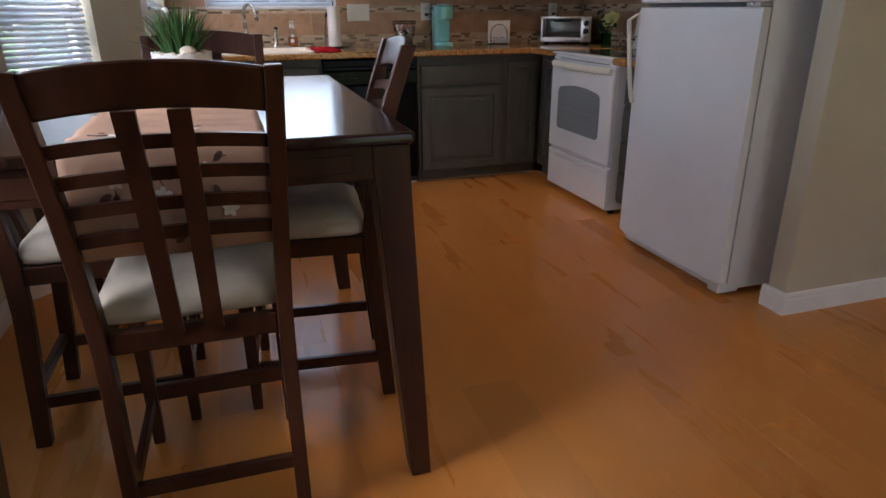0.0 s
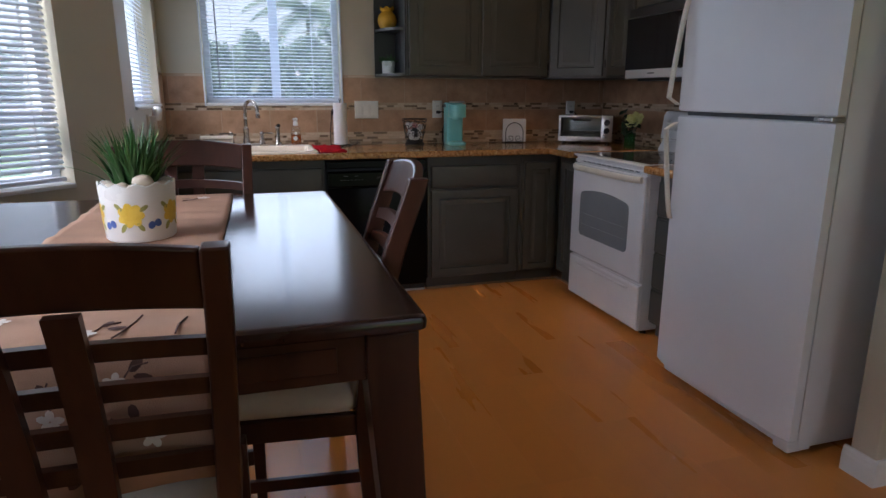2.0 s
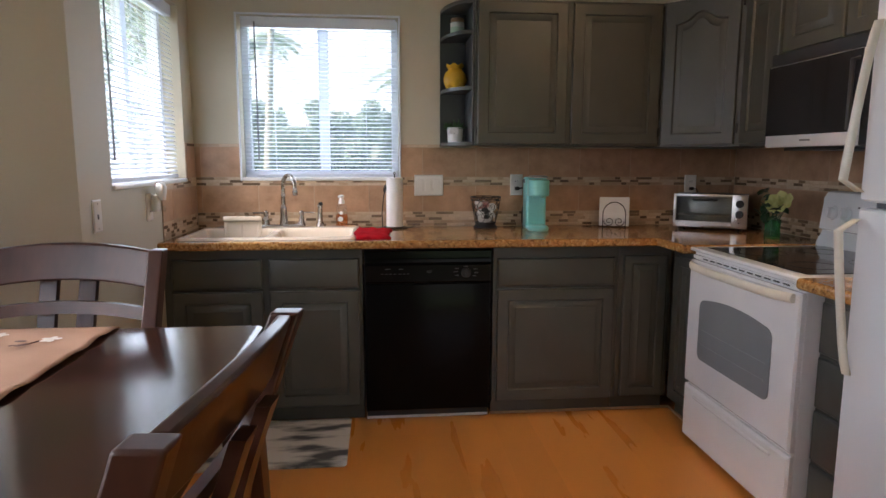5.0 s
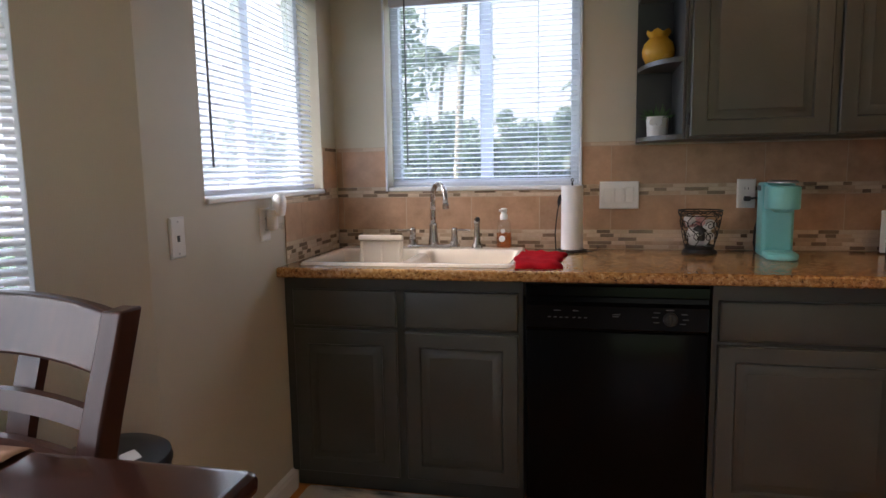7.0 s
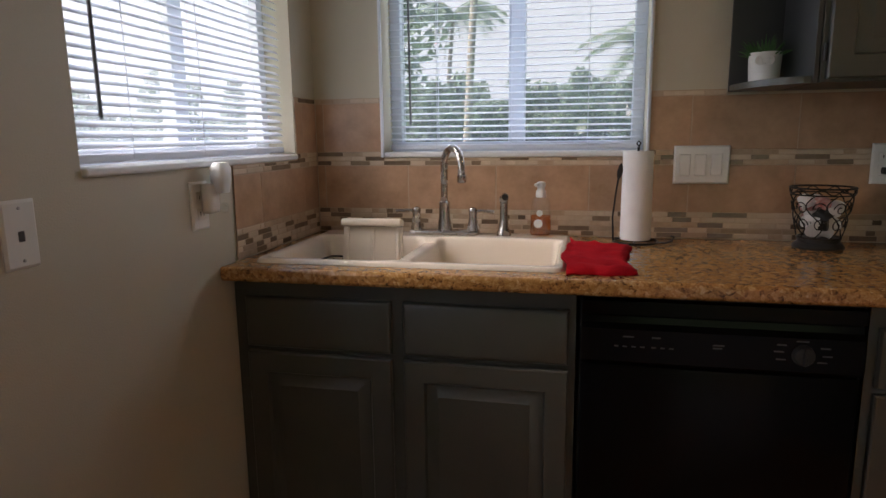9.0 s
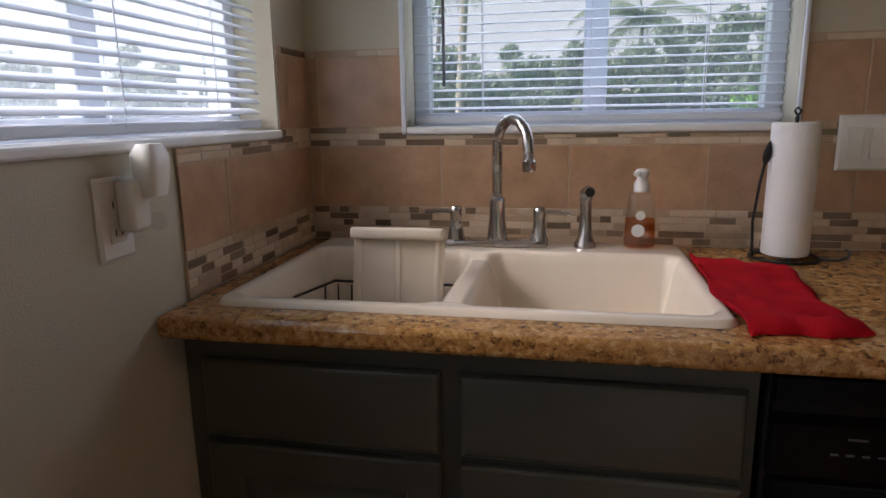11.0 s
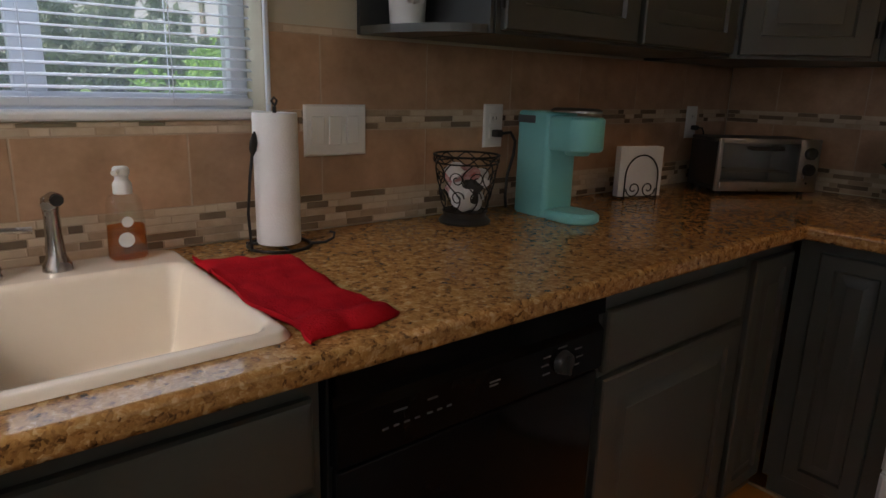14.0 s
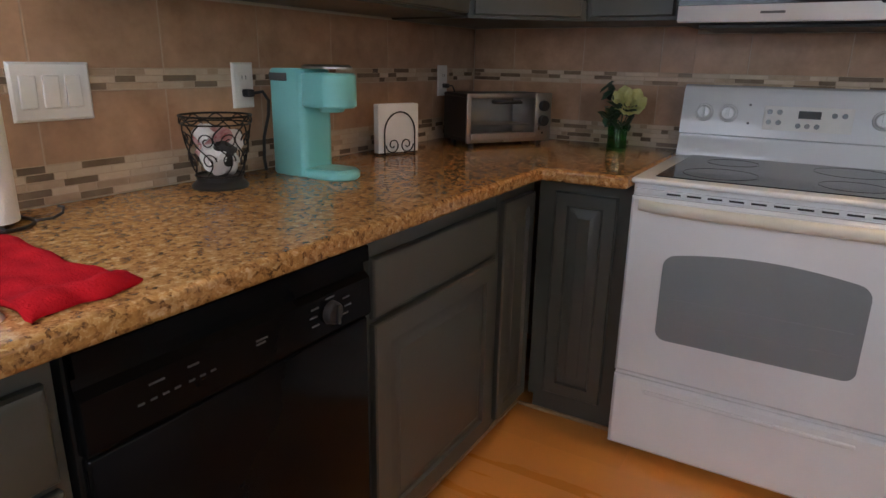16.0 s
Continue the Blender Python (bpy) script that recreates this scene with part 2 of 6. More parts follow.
RUGMAT = material("white_grey_brushed_rug", (0.075, 0.08, 0.085), (0.64, 0.62, 0.57), 3.2, 0.95, bump=0.8, fine=200, stretch=(1.0, 3.2, 1), wear=0.12, rough_var=0.02, span=(0.36, 0.52))
PODWHITE = material("white_coffee_pod", (0.66, 0.65, 0.64), (0.76, 0.75, 0.74), 20, 0.4)
PODRED = material("red_printed_foil", (0.35, 0.08, 0.08), (0.6, 0.4, 0.38), 60, 0.3)
MINTJAR = material("pale_green_jar", (0.45, 0.58, 0.48), (0.55, 0.66, 0.56), 12, 0.3)
CORK = material("wood_lid", (0.22, 0.12, 0.06), (0.30, 0.17, 0.09), 30, 0.6)
LAWN = material("lawn", (0.05, 0.12, 0.02), (0.12, 0.24, 0.045), 0.8, 0.9, bump=0.6, fine=20)
# Greens paler than real leaves, with distance haze put into the colour.
FOLIAGE = leafy(material("hazed_tree_leaf", (0.20, 0.25, 0.20), (0.31, 0.37, 0.28), 3, 0.6), 0.55)
BRIGHTLEAF = leafy(material("bright_green_leaf", (0.12, 0.28, 0.05), (0.24, 0.44, 0.10), 3, 0.6))
BARK = material("bark", (0.22, 0.19, 0.16), (0.34, 0.30, 0.26), 3, 0.9, bump=0.5, stretch=(1, 1, 6))
STUCCO = material("pale_stucco", (0.5, 0.46, 0.4), (0.6, 0.55, 0.48), 1, 0.9)
ROOF = material("roof_shingle", (0.15, 0.14, 0.135), (0.22, 0.21, 0.20), 2, 0.9)


# ---- mesh tools ----
def start():
    return bmesh.new()


def box(bm, a, b, bevel=0.0, m=None, seg=2):
    """A box between the corners a and b."""
    made = bmesh.ops.create_cube(bm, size=1.0)["verts"]
    c, s = [(p + q) / 2 for p, q in zip(a, b)], [abs(q - p) for p, q in zip(a, b)]
    for v in made:
        v.co = Vector((c[0] + v.co.x * s[0], c[1] + v.co.y * s[1], c[2] + v.co.z * s[2]))
    if m is not None:
        bmesh.ops.transform(bm, matrix=m, verts=made)
    if bevel:
        edges = list({e for v in made for e in v.link_edges})
        bmesh.ops.bevel(bm, geom=edges, offset=bevel, segments=seg, profile=0.5, affect="EDGES")
    return bm


def lathe(bm, prof, seg=28, m=None, wave=None):
    """A body of revolution about z from (radius, height) pairs."""
    rings = []
    for r, z in prof:
        ring = []
        for i in range(seg):
            a = 2 * math.pi * i / seg
            rr = r
            zz = z + (wave(a, z) if wave else 0)
            p = Vector((rr * math.cos(a), rr * math.sin(a), zz))
            ring.append(bm.verts.new(m @ p if m is not None else p))
        rings.append(ring)
    for p, q in zip(rings, rings[1:]):
        for i in range(seg):
            j = (i + 1) % seg
            bm.faces.new((p[i], p[j], q[j], q[i]))
    for ring, flip in ((rings[0], True), (rings[-1], False)):
        bm.faces.new(list(reversed(ring)) if flip else ring)
    return bm


def tube(bm, pts, r, seg=8, closed=False, taper=None):
    """A round bar along the points."""
    pts = [Vector(p) for p in pts]
    n = len(pts)
    rings, up = [], Vector((0, 0, 1))
    side = None
    for i, p in enumerate(pts):
        d = (pts[(i + 1) % n] - pts[i - 1]) if closed or 0 < i < n - 1 else (pts[1] - pts[0] if i == 0 else pts[-1] - pts[-2])
        d.normalize()
        if side is None:
            side = d.cross(up) if abs(d.z) < 0.9 else d.cross(Vector((1, 0, 0)))
        else:
            side = side - d * side.dot(d)
        side.normalize()
        other = d.cross(side)
        rad = taper[i] if taper else r
        rings.append([bm.verts.new(p + (side * math.cos(a) + other * math.sin(a)) * rad) for a in (2 * math.pi * k / seg for k in range(seg))])
    pairs = list(zip(rings, rings[1:])) + ([(rings[-1], rings[0])] if closed else [])
    for p, q in pairs:
        for i in range(seg):
            j = (i + 1) % seg
            bm.faces.new((p[i], p[j], q[j], q[i]))
    if not closed:
        bm.faces.new(list(reversed(rings[0])))
        bm.faces.new(rings[-1])
    return bm


def loft(bm, rings, cap=True, m=None):
    """Skin closed rings of equal length."""
    vs = [[bm.verts.new((m @ Vector(p)) if m is not None else Vector(p)) for p in ring] for ring in rings]
    for p, q in zip(vs, vs[1:]):
        k = len(p)
        for i in range(k):
            j = (i + 1) % k
            bm.faces.new((p[i], p[j], q[j], q[i]))
    if cap:
        bm.faces.new(list(reversed(vs[0])))
        bm.faces.new(vs[-1])
    return bm


def cells(bm, xs, ys, filled, z0, z1, m=None):
    """A plate between z0 and z1 made of the filled cells of a grid, closed all round."""
    store = {}

    def vert(i, j, k):
        if (i, j, k) not in store:
            p = Vector((xs[i], ys[j], z1 if k else z0))
            store[i, j, k] = bm.verts.new(m @ p if m is not None else p)
        return store[i, j, k]

    def full(i, j):
        return 0 <= i < len(xs) - 1 and 0 <= j < len(ys) - 1 and filled(i, j)

    for i in range(len(xs) - 1):
        for j in range(len(ys) - 1):
            if not full(i, j):
                continue
            bm.faces.new((vert(i, j, 1), vert(i + 1, j, 1), vert(i + 1, j + 1, 1), vert(i, j + 1, 1)))
            bm.faces.new((vert(i, j, 0), vert(i, j + 1, 0), vert(i + 1, j + 1, 0), vert(i + 1, j, 0)))
            for (di, dj), (a, b) in (((0, -1), ((0, 0), (1, 0))), ((1, 0), ((1, 0), (1, 1))), ((0, 1), ((1, 1), (0, 1))), ((-1, 0), ((0, 1), (0, 0)))):
                if not full(i + di, j + dj):
                    bm.faces.new((vert(i + a[0], j + a[1], 0), vert(i + b[0], j + b[1], 0), vert(i + b[0], j + b[1], 1), vert(i + a[0], j + a[1], 1)))
    return bm


def shell(name, bm, mat, smooth=None):
    bmesh.ops.recalc_face_normals(bm, faces=bm.faces)
    me = bpy.data.meshes.new(name)
    bm.to_mesh(me)
    bm.free()
    me.materials.append(mat)
    if smooth is not None:
        me.shade_smooth()
        me.set_sharp_from_angle(angle=radians(smooth))
    return me


def part(name, bm, mat, parent, label="", smooth=None, m=None):
    ob = new(name, shell(name, bm, mat, smooth))
    ob.parent = parent
    if m is not None:
        ob.matrix_basis = m
    return tagged(ob, label)


def thing(name, m, label, category, group="", kind=""):
    ob = new(name)
    ob.matrix_basis = m
    ob.empty_display_size = 0.05
    return tagged(ob, label, category, group, kind)


def single(name, bm, mat, label, category, m=None, smooth=None, group="", kind=""):
    ob = new(name, shell(name, bm, mat, smooth))
    if m is not None:
        ob.matrix_basis = m
    return tagged(ob, label, category, group, kind)


def soften(ob, width, seg=3, angle=40):
    mod = ob.modifiers.new("bevel", "BEVEL")
    mod.width, mod.segments, mod.limit_method, mod.angle_limit = width, seg, "ANGLE", radians(angle)
    ob.data.shade_smooth()
    ob.data.set_sharp_from_angle(angle=radians(60))
    return ob


# ---- rooms ----
Y_BACK, X_LEFT, X_RIGHT, TOP = 5.2, -0.255, 2.87, 2.44
P0, P1 = Vector((-0.255, 3.83, 0)), Vector((-0.85, 3.235, 0))


def upright(x, y, turn):
    """Plate axes: first along the wall, second up, third out of the wall into the room."""
    return Matrix.Translation((x, y, 0)) @ Matrix.Rotation(radians(turn), 4, "Z") @ Matrix.Rotation(radians(90), 4, "X")


def wall(name, m, length, holes, label, thick=0.15, height=TOP):
    xs = sorted({0.0, length, *(h[0] for h in holes), *(h[1] for h in holes)})
    ys = sorted({0.0, height, *(h[2] for h in holes), *(h[3] for h in holes)})

    def filled(i, j):
        cx, cy = (xs[i] + xs[i + 1]) / 2, (ys[j] + ys[j + 1]) / 2
        return not any(h[0] < cx < h[1] and h[2] < cy < h[3] for h in holes)

    return single(name, cells(start(), xs, ys, filled, -thick, 0.0), WALL, label, "wall", m, kind="structure")


M_BACK = upright(X_LEFT - 0.15, Y_BACK, 0)
WX0, WX1, WZ0, WZ1 = 0.0, 0.865, 1.188, 2.062
wall("wall_north", M_BACK, 3.4, [(WX0 + 0.405, WX1 + 0.405, WZ0, WZ1)], "pale olive painted kitchen wall with a window opening")
SY0, SY1 = 4.105, 5.03
M_LEFT = upright(X_LEFT, 3.83, 90)
wall("wall_west_kitchen", M_LEFT, 1.37, [(SY0 - 3.83, SY1 - 3.83, WZ0, WZ1)], "pale olive painted wall beside the sink with a window opening")
M_BAY = upright(P1.x, P1.y, 45)
BAY = (P1 - P0).length
B0, B1, BZ0 = BAY - 0.672, BAY - 0.258, 0.895
wall("wall_bay", M_BAY, BAY, [(B0, B1, BZ0, WZ1)], "pale olive painted angled wall with a window opening")
M_WEST = upright(-0.85, -2.0, 90)
D0, D1 = 3.05, 4.8
wall("wall_west_dining", M_WEST, 5.235, [(D0, D1, BZ0, WZ1)], "pale olive painted dining room wall with a window opening")
# Unseen wall; its opening is added for fill light, clear of the table's reflection.
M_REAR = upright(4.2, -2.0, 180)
wall("wall_south", M_REAR, 5.05, [(0.5, 2.9, 0.25, 2.15)], "unseen pale olive painted wall with an opening added for fill light")
wall("wall_east_living", upright(4.2, 2.132, -90), 4.132, [], "pale olive painted living room wall")
wall("wall_east_kitchen", upright(X_RIGHT, Y_BACK, -90), 2.97, [], "pale olive painted wall behind the stove and refrigerator")
stub = single("wall_stub", box(start(), (2.15, 2.132, 0), (4.2, 2.23, TOP), 0.012), WALL, "pale painted end of a partition wall beside the refrigerator", "wall", smooth=40, kind="structure")
single("ceiling", box(start(), (-1.2, -2.2, TOP), (4.4, 5.4, TOP + 0.1)), CEIL, "white painted ceiling", "ceiling", kind="structure")
floor = single("floor", box(start(), (-1.1, -2.2, -0.12), (4.4, 5.4, -0.004)), GAP, "honey coloured laminate plank floor", "floor", kind="structure")


def baseboard(name, m, length):
    prof = [(0, 0), (0.014, 0), (0.014, 0.062), (0.011, 0.072), (0.011, 0.08), (0.006, 0.09), (0, 0.092)]
    bm = loft(start(), [[(x, z, d) for d, z in prof] for x in (0.0, length)])
    return single(name, bm, TRIM, "white painted moulded baseboard along the wall", "baseboard", m, kind="structure")


baseboard("baseboard", upright(2.1505, 2.132, 0), 2.045)
baseboard("baseboard", upright(2.15, 2.244, -90), 0.126)
baseboard("baseboard", upright(-0.85, -1.9, 90), 5.13)
baseboard("baseboard", M_BAY, BAY)
baseboard("baseboard", upright(X_LEFT, 3.83, 90), 0.79)


# ---- windows with blinds ----
def slat_mesh(w):
    bm = start()
    rows = [(-0.0125, 0.0), (-0.006, 0.0017), (0.0, 0.0023), (0.006, 0.0017), (0.0125, 0.0)]
    ring = [(d, h) for d, h in rows] + [(d, h - 0.0009) for d, h in reversed(rows)]
    loft(bm, [[(x, h, d) for d, h in ring] for x in (0.0, w)])
    return shell("slat", bm, SLAT, 50)


def window(name, m, x0, x1, z0, z1, label, style, pitch=0.0216, tilt=12, set_back=0.045):
    """A vinyl window in the opening of a wall (axes of the wall's plate) with a horizontal blind in front of it."""
    w = thing(name, m, label, "window", kind="structure")
    if name == "window_1":
        bm = start()
        for a, b in (((x0 - 0.011, z0 - 0.012), (x0 - 0.0005, z1 + 0.011)), ((x1 + 0.0005, z0 - 0.012), (x1 + 0.011, z1 + 0.011)), ((x0 - 0.0004, z1 + 0.0005), (x1 + 0.0004, z1 + 0.011))):
            box(bm, (*a, 0.0006), (*b, 0.012), 0.003)
        part("casing", bm, VINYL, w)
    deep = -0.115
    fw = 0.038
    bm = start()
    for a, b in (((x0, z0), (x1, z0 + fw)), ((x0, z1 - fw), (x1, z1)), ((x0, z0 + fw), (x0 + fw, z1 - fw)), ((x1 - fw, z0 + fw), (x1, z1 - fw))):
        box(bm, (a[0], a[1], deep - 0.03), (b[0], b[1], deep + 0.025), 0.003)
    fr = part("window_frame", bm, VINYL, w)
    bm = start()
    if style == "slider":
        mid = x0 + (x1 - x0) * 0.515
        box(bm, (mid - 0.028, z0 + fw, deep - 0.025), (mid + 0.028, z1 - fw, deep + 0.018), 0.004)
        part("mullion", bm, VINYL, w)
        panes = [(x0 + fw, mid - 0.028, z0 + fw, z1 - fw), (mid + 0.028, x1 - fw, z0 + fw, z1 - fw)]
    else:
        mid = 1.165
        box(bm, (x0 + fw, mid - 0.028, deep - 0.025), (x1 - fw, mid + 0.028, deep + 0.018), 0.004)
        part("meeting_rail", bm, VINYL, w)
        panes = [(x0 + fw, x1 - fw, z0 + fw, mid - 0.028), (x0 + fw, x1 - fw, mid + 0.028, z1 - fw)]
    for a, b, c, d in panes:
        p = part("pane", box(start(), (a, c, deep - 0.004), (b, d, deep)), PANE, w)
        p.visible_shadow = False
    bm = start()
    box(bm, (x0 + 0.001, z0 - 0.012, -0.088), (x1 - 0.001, z0 + 0.006, 0.012), 0.005)
    part("window_sill", bm, TRIM, w)
    # blind
    bx0, bx1 = x0 + 0.012, x1 - 0.012
    blind = part("blind", box(start(), (bx0, z1 - 0.058, -set_back - 0.018), (bx1, z1 - 0.002, -set_back + 0.018), 0.003), SLAT, w, "white horizontal blind, lowered with open slats")
    part("bottom_rail", box(start(), (bx0, z0 + 0.012, -set_back - 0.013), (bx1, z0 + 0.03, -set_back + 0.013), 0.004), SLAT, blind)
    me = slat_mesh(bx1 - bx0)
    k = 0
    z = z1 - 0.07
    while z > z0 + 0.045:
        s = new("slat", me)
        s.parent = blind
        s.matrix_basis = Matrix.Translation((bx0, z, -set_back)) @ Matrix.Rotation(radians(tilt + 1.2 * math.sin(k * 2.3)), 4, "X") @ Matrix.Rotation(radians(0.10 * math.sin(k * 1.7)), 4, "Z")
        z -= pitch
        k += 1
    for f in (0.2, 0.5, 0.8) if x1 - x0 > 0.6 else (0.25, 0.75):
        bm = start()
        for d in (-0.0135, 0.0135):
            tube(bm, [(bx0 + f * (bx1 - bx0), z0 + 0.02, -set_back + d), (bx0 + f * (bx1 - bx0), z1 - 0.03, -set_back + d)], 0.0011, 5)
        part("ladder_cord", bm, SLAT, blind)
    if style == "slider":
        bm = tube(start(), [(bx0 + 0.075, z1 - 0.03, -set_back + 0.024), (bx0 + 0.078, z0 + 0.1, -set_back + 0.026)], 0.0042, 8)
        part("tilt_wand", bm, BLACKWAND, blind, "grey plastic tilt wand")
    return w


BLACKWAND = material("grey_wand_plastic", (0.11, 0.12, 0.13), (0.16, 0.17, 0.18), 20, 0.4)
window("window_1", M_BACK, WX0 + 0.405, WX1 + 0.405, WZ0, WZ1, "white vinyl sliding window over the sink with white blinds", "slider")
window("window_2", M_LEFT, SY0 - 3.83, SY1 - 3.83, WZ0, WZ1, "white vinyl sliding window beside the sink with white blinds", "slider", tilt=30)
window("window_3", M_BAY, B0, B1, BZ0, WZ1, "narrow white sash window in the bay with white blinds", "hung", pitch=0.0245, tilt=42)
window("window_4", M_WEST, D0, D1, BZ0, WZ1, "wide white sliding window beside the dining table with white blinds", "slider", pitch=0.0245, tilt=20)
# Added warm fill through the unseen rear opening.
opening_light("fill_light_rear", M_REAR @ Matrix.Translation((1.7, 1.2, -0.2)) @ Matrix.Rotation(radians(180), 4, "X"), 2.3, 1.8, L_REAR, (1.0, 0.93, 0.82))
for lm, a, b, c, d, watts in ((M_BACK, WX0 + 0.405, WX1 + 0.405, WZ0, WZ1, L_WINDOW * 0.34), (M_LEFT, SY0 - 3.83, SY1 - 3.83, WZ0, WZ1, L_WINDOW * 0.2), (M_BAY, B0, B1, BZ0, WZ1, L_WINDOW * 0.1), (M_WEST, D0, D1, BZ0, WZ1, L_WEST)):
    opening_light("daylight_window", lm @ Matrix.Translation(((a + b) / 2, (c + d) / 2, -0.082)) @ Matrix.Rotation(radians(180), 4, "X"), b - a - 0.1, d - c - 0.1, watts * (b - a) * (d - c))


# ---- cabinets ----
def door_rings(w, h, t, arch=0.0, rail=0.055, n=14):
    """Closed rings of a raised-panel front, from its back edge to its middle."""
    def ring(inset, depth, curve):
        x0, x1, z0, z1 = inset, w - inset, inset, h - inset
        pts = [(x0, z0), (x1, z0)]
        for k in range(n + 1):
            f = k / n
            u = (f - 0.5) * 2
            lift = 0.0
            if curve:
                a = abs(u)
                lift = -arch + (arch * (1 - (a / 0.55) ** 2) if a < 0.55 else -0.0) + (arch * 0.25 * math.exp(-((a - 0.62) / 0.1) ** 2))
            pts.append((x1 + (x0 - x1) * f, z1 + lift))
        return [(x, z, depth) for x, z in pts]
    c = arch > 0
    return [ring(0, 0, False), ring(0, t - 0.004, False), ring(0.004, t, False), ring(rail, t, c), ring(rail + 0.005, t - 0.010, c),
            ring(rail + 0.012, t - 0.010, c), ring(rail + 0.036, t - 0.0015, c), ring(rail + 0.038, t, c)]


def front(name, parent, x, z, w, h, panel=True, arch=0.0, t=0.019, rail=0.055, d=0.0):
    bm = start()
    if panel:
        loft(bm, door_rings(w, h, t, arch, rail))
    else:
        rect = lambda i, dep: [(i, i, dep), (w - i, i, dep), (w - i, h - i, dep), (i, h - i, dep)]
        loft(bm, [rect(0, 0), rect(0, t - 0.008), rect(0.004, t - 0.003), rect(0.012, t)])
    return part(name, bm, GREY, parent, m=Matrix.Translation((x, z, d)), smooth=28)


def cabinet(name, m, w, z0, z1, depth, label, fronts, toe=0.0, hinges=(), inner=None):
    """A face-frame cabinet; m is the plate frame of its face (x along, y up, z out). fronts: (kind, x, z, w, h, arch)."""
    c = thing(name, m, label, "cabinet")
    if inner:
        part("body", box(start(), (0.0005, z0, -depth), (w - 0.0005, inner, -0.0215), 0.001), GREY, c)
        part("face_frame", box(start(), (0.0005, z0, -0.021), (w - 0.0005, z1, 0.0), 0.001), GREY, c)
    else:
        part("body", box(start(), (0.0005, z0, -depth), (w - 0.0005, z1, 0.0), 0.001), GREY, c)
    if toe:
        part("toe_kick", box(start(), (0.002, 0.004, -depth), (w - 0.002, z0 - 0.0005, -toe), 0.001), GREY, c)
    for kind, x, z, fw, fh, arch in fronts:
        front(kind, c, x, z, fw, fh, panel=kind == "door", arch=arch, rail=0.055 if fw > 0.26 else 0.042, d=0.0006)
    for hx, hz in hinges:
        part("hinge", tube(start(), [(hx, hz - 0.022, 0.012), (hx, hz + 0.022, 0.012)], 0.0045, 8), IRON, c)
    return c


FACE_Y, FACE_X = 4.604, 2.219
base_m = lambda x: upright(x, FACE_Y, 0)
cabinet("sink_cabinet", base_m(-0.253), 0.922, 0.085, 0.874, 0.58, "dark grey painted double sink base cabinet with raised-panel doors",
        [("drawer_front", 0.038, 0.684, 0.412, 0.142, 0), ("drawer_front", 0.483, 0.684, 0.422, 0.142, 0),
         ("door", 0.038, 0.094, 0.412, 0.576, 0), ("door", 0.483, 0.094, 0.422, 0.576, 0)], toe=0.045, inner=0.70)
cabinet("base_cabinet", base_m(1.306), 0.636, 0.085, 0.874, 0.58, "dark grey painted base cabinet with one drawer over a raised-panel door",
        [("drawer_front", 0.02, 0.676, 0.592, 0.14, 0), ("door", 0.02, 0.09, 0.592, 0.572, 0)], toe=0.045)
cabinet("corner_cabinet", base_m(1.943), 0.275, 0.085, 0.874, 0.58, "dark grey painted corner cabinet with a narrow raised-panel door",
        [("door", 0.024, 0.095, 0.222, 0.73, 0)], toe=0.045)
cabinet("base_cabinet", upright(FACE_X, 4.584, -90), 0.31, 0.085, 0.874, 0.64, "dark grey painted narrow base cabinet beside the stove",
        [("door", 0.062, 0.115, 0.2, 0.715, 0)], toe=0.045)
cabinet("drawer_cabinet", upright(FACE_X, 3.496, -90), 0.37, 0.085, 0.874, 0.64, "dark grey painted narrow cabinet with four drawers beside the stove",
        [("drawer_front", 0.012, 0.1 + 0.187 * k, 0.346, 0.172, 0) for k in range(4)], toe=0.045)
UZ0, UZ1 = 1.368, 2.10
cabinet("wall_cabinet", upright(1.25, 4.888, 0), 0.99, UZ0, UZ1, 0.308, "dark grey painted double wall cabinet with raised-panel doors",
        [("door", 0.012, UZ0 + 0.008, 0.468, UZ1 - UZ0 - 0.02, 0), ("door", 0.508, UZ0 + 0.008, 0.47, UZ1 - UZ0 - 0.02, 0)],
        hinges=((0.006, 1.44), (0.985, 1.44), (0.006, 2.06), (0.985, 2.06)))
DIAG = math.degrees(math.atan2(4.575 - 4.885, 2.515 - 2.243))
dl = math.hypot(4.575 - 4.885, 2.515 - 2.243)
c = thing("corner_wall_cabinet", upright(2.243, 4.885, DIAG), "dark grey painted diagonal corner wall cabinet with an arched-panel door", "cabinet")
inv = c.matrix_basis.inverted()
bm = start()
loft(bm, [[inv @ Vector((x, y, z)) for x, y in ((2.2432, 4.8848), (2.515, 4.5752), (2.866, 4.5752), (2.866, 5.194), (2.2432, 5.194))] for z in (UZ0 - 0.006, UZ1)])
part("body", bm, GREY, c)
front("door", c, 0.018, UZ0 + 0.004, dl - 0.042, UZ1 - UZ0 - 0.016, True, 0.05, d=0.0006)
for hz in (1.45, 2.05):
    part("hinge", tube(start(), [(dl - 0.012, hz - 0.024, 0.012), (dl - 0.012, hz + 0.024, 0.012)], 0.005, 8), IRON, c)
cabinet("wall_cabinet", upright(2.518, 4.574, -90), 0.306, UZ0 - 0.006, UZ1, 0.345, "dark grey painted single wall cabinet beside the microwave",
        [("door", 0.018, UZ0 + 0.006, 0.272, UZ1 - UZ0 - 0.02, 0)])
cabinet("wall_cabinet", upright(2.518, 4.266, -90), 0.762, 1.745, UZ1, 0.345, "dark grey painted wall cabinet above the microwave",
        [("door", 0.012, 1.755, 0.362, UZ1 - 1.77, 0), ("door", 0.388, 1.755, 0.362, UZ1 - 1.77, 0)])

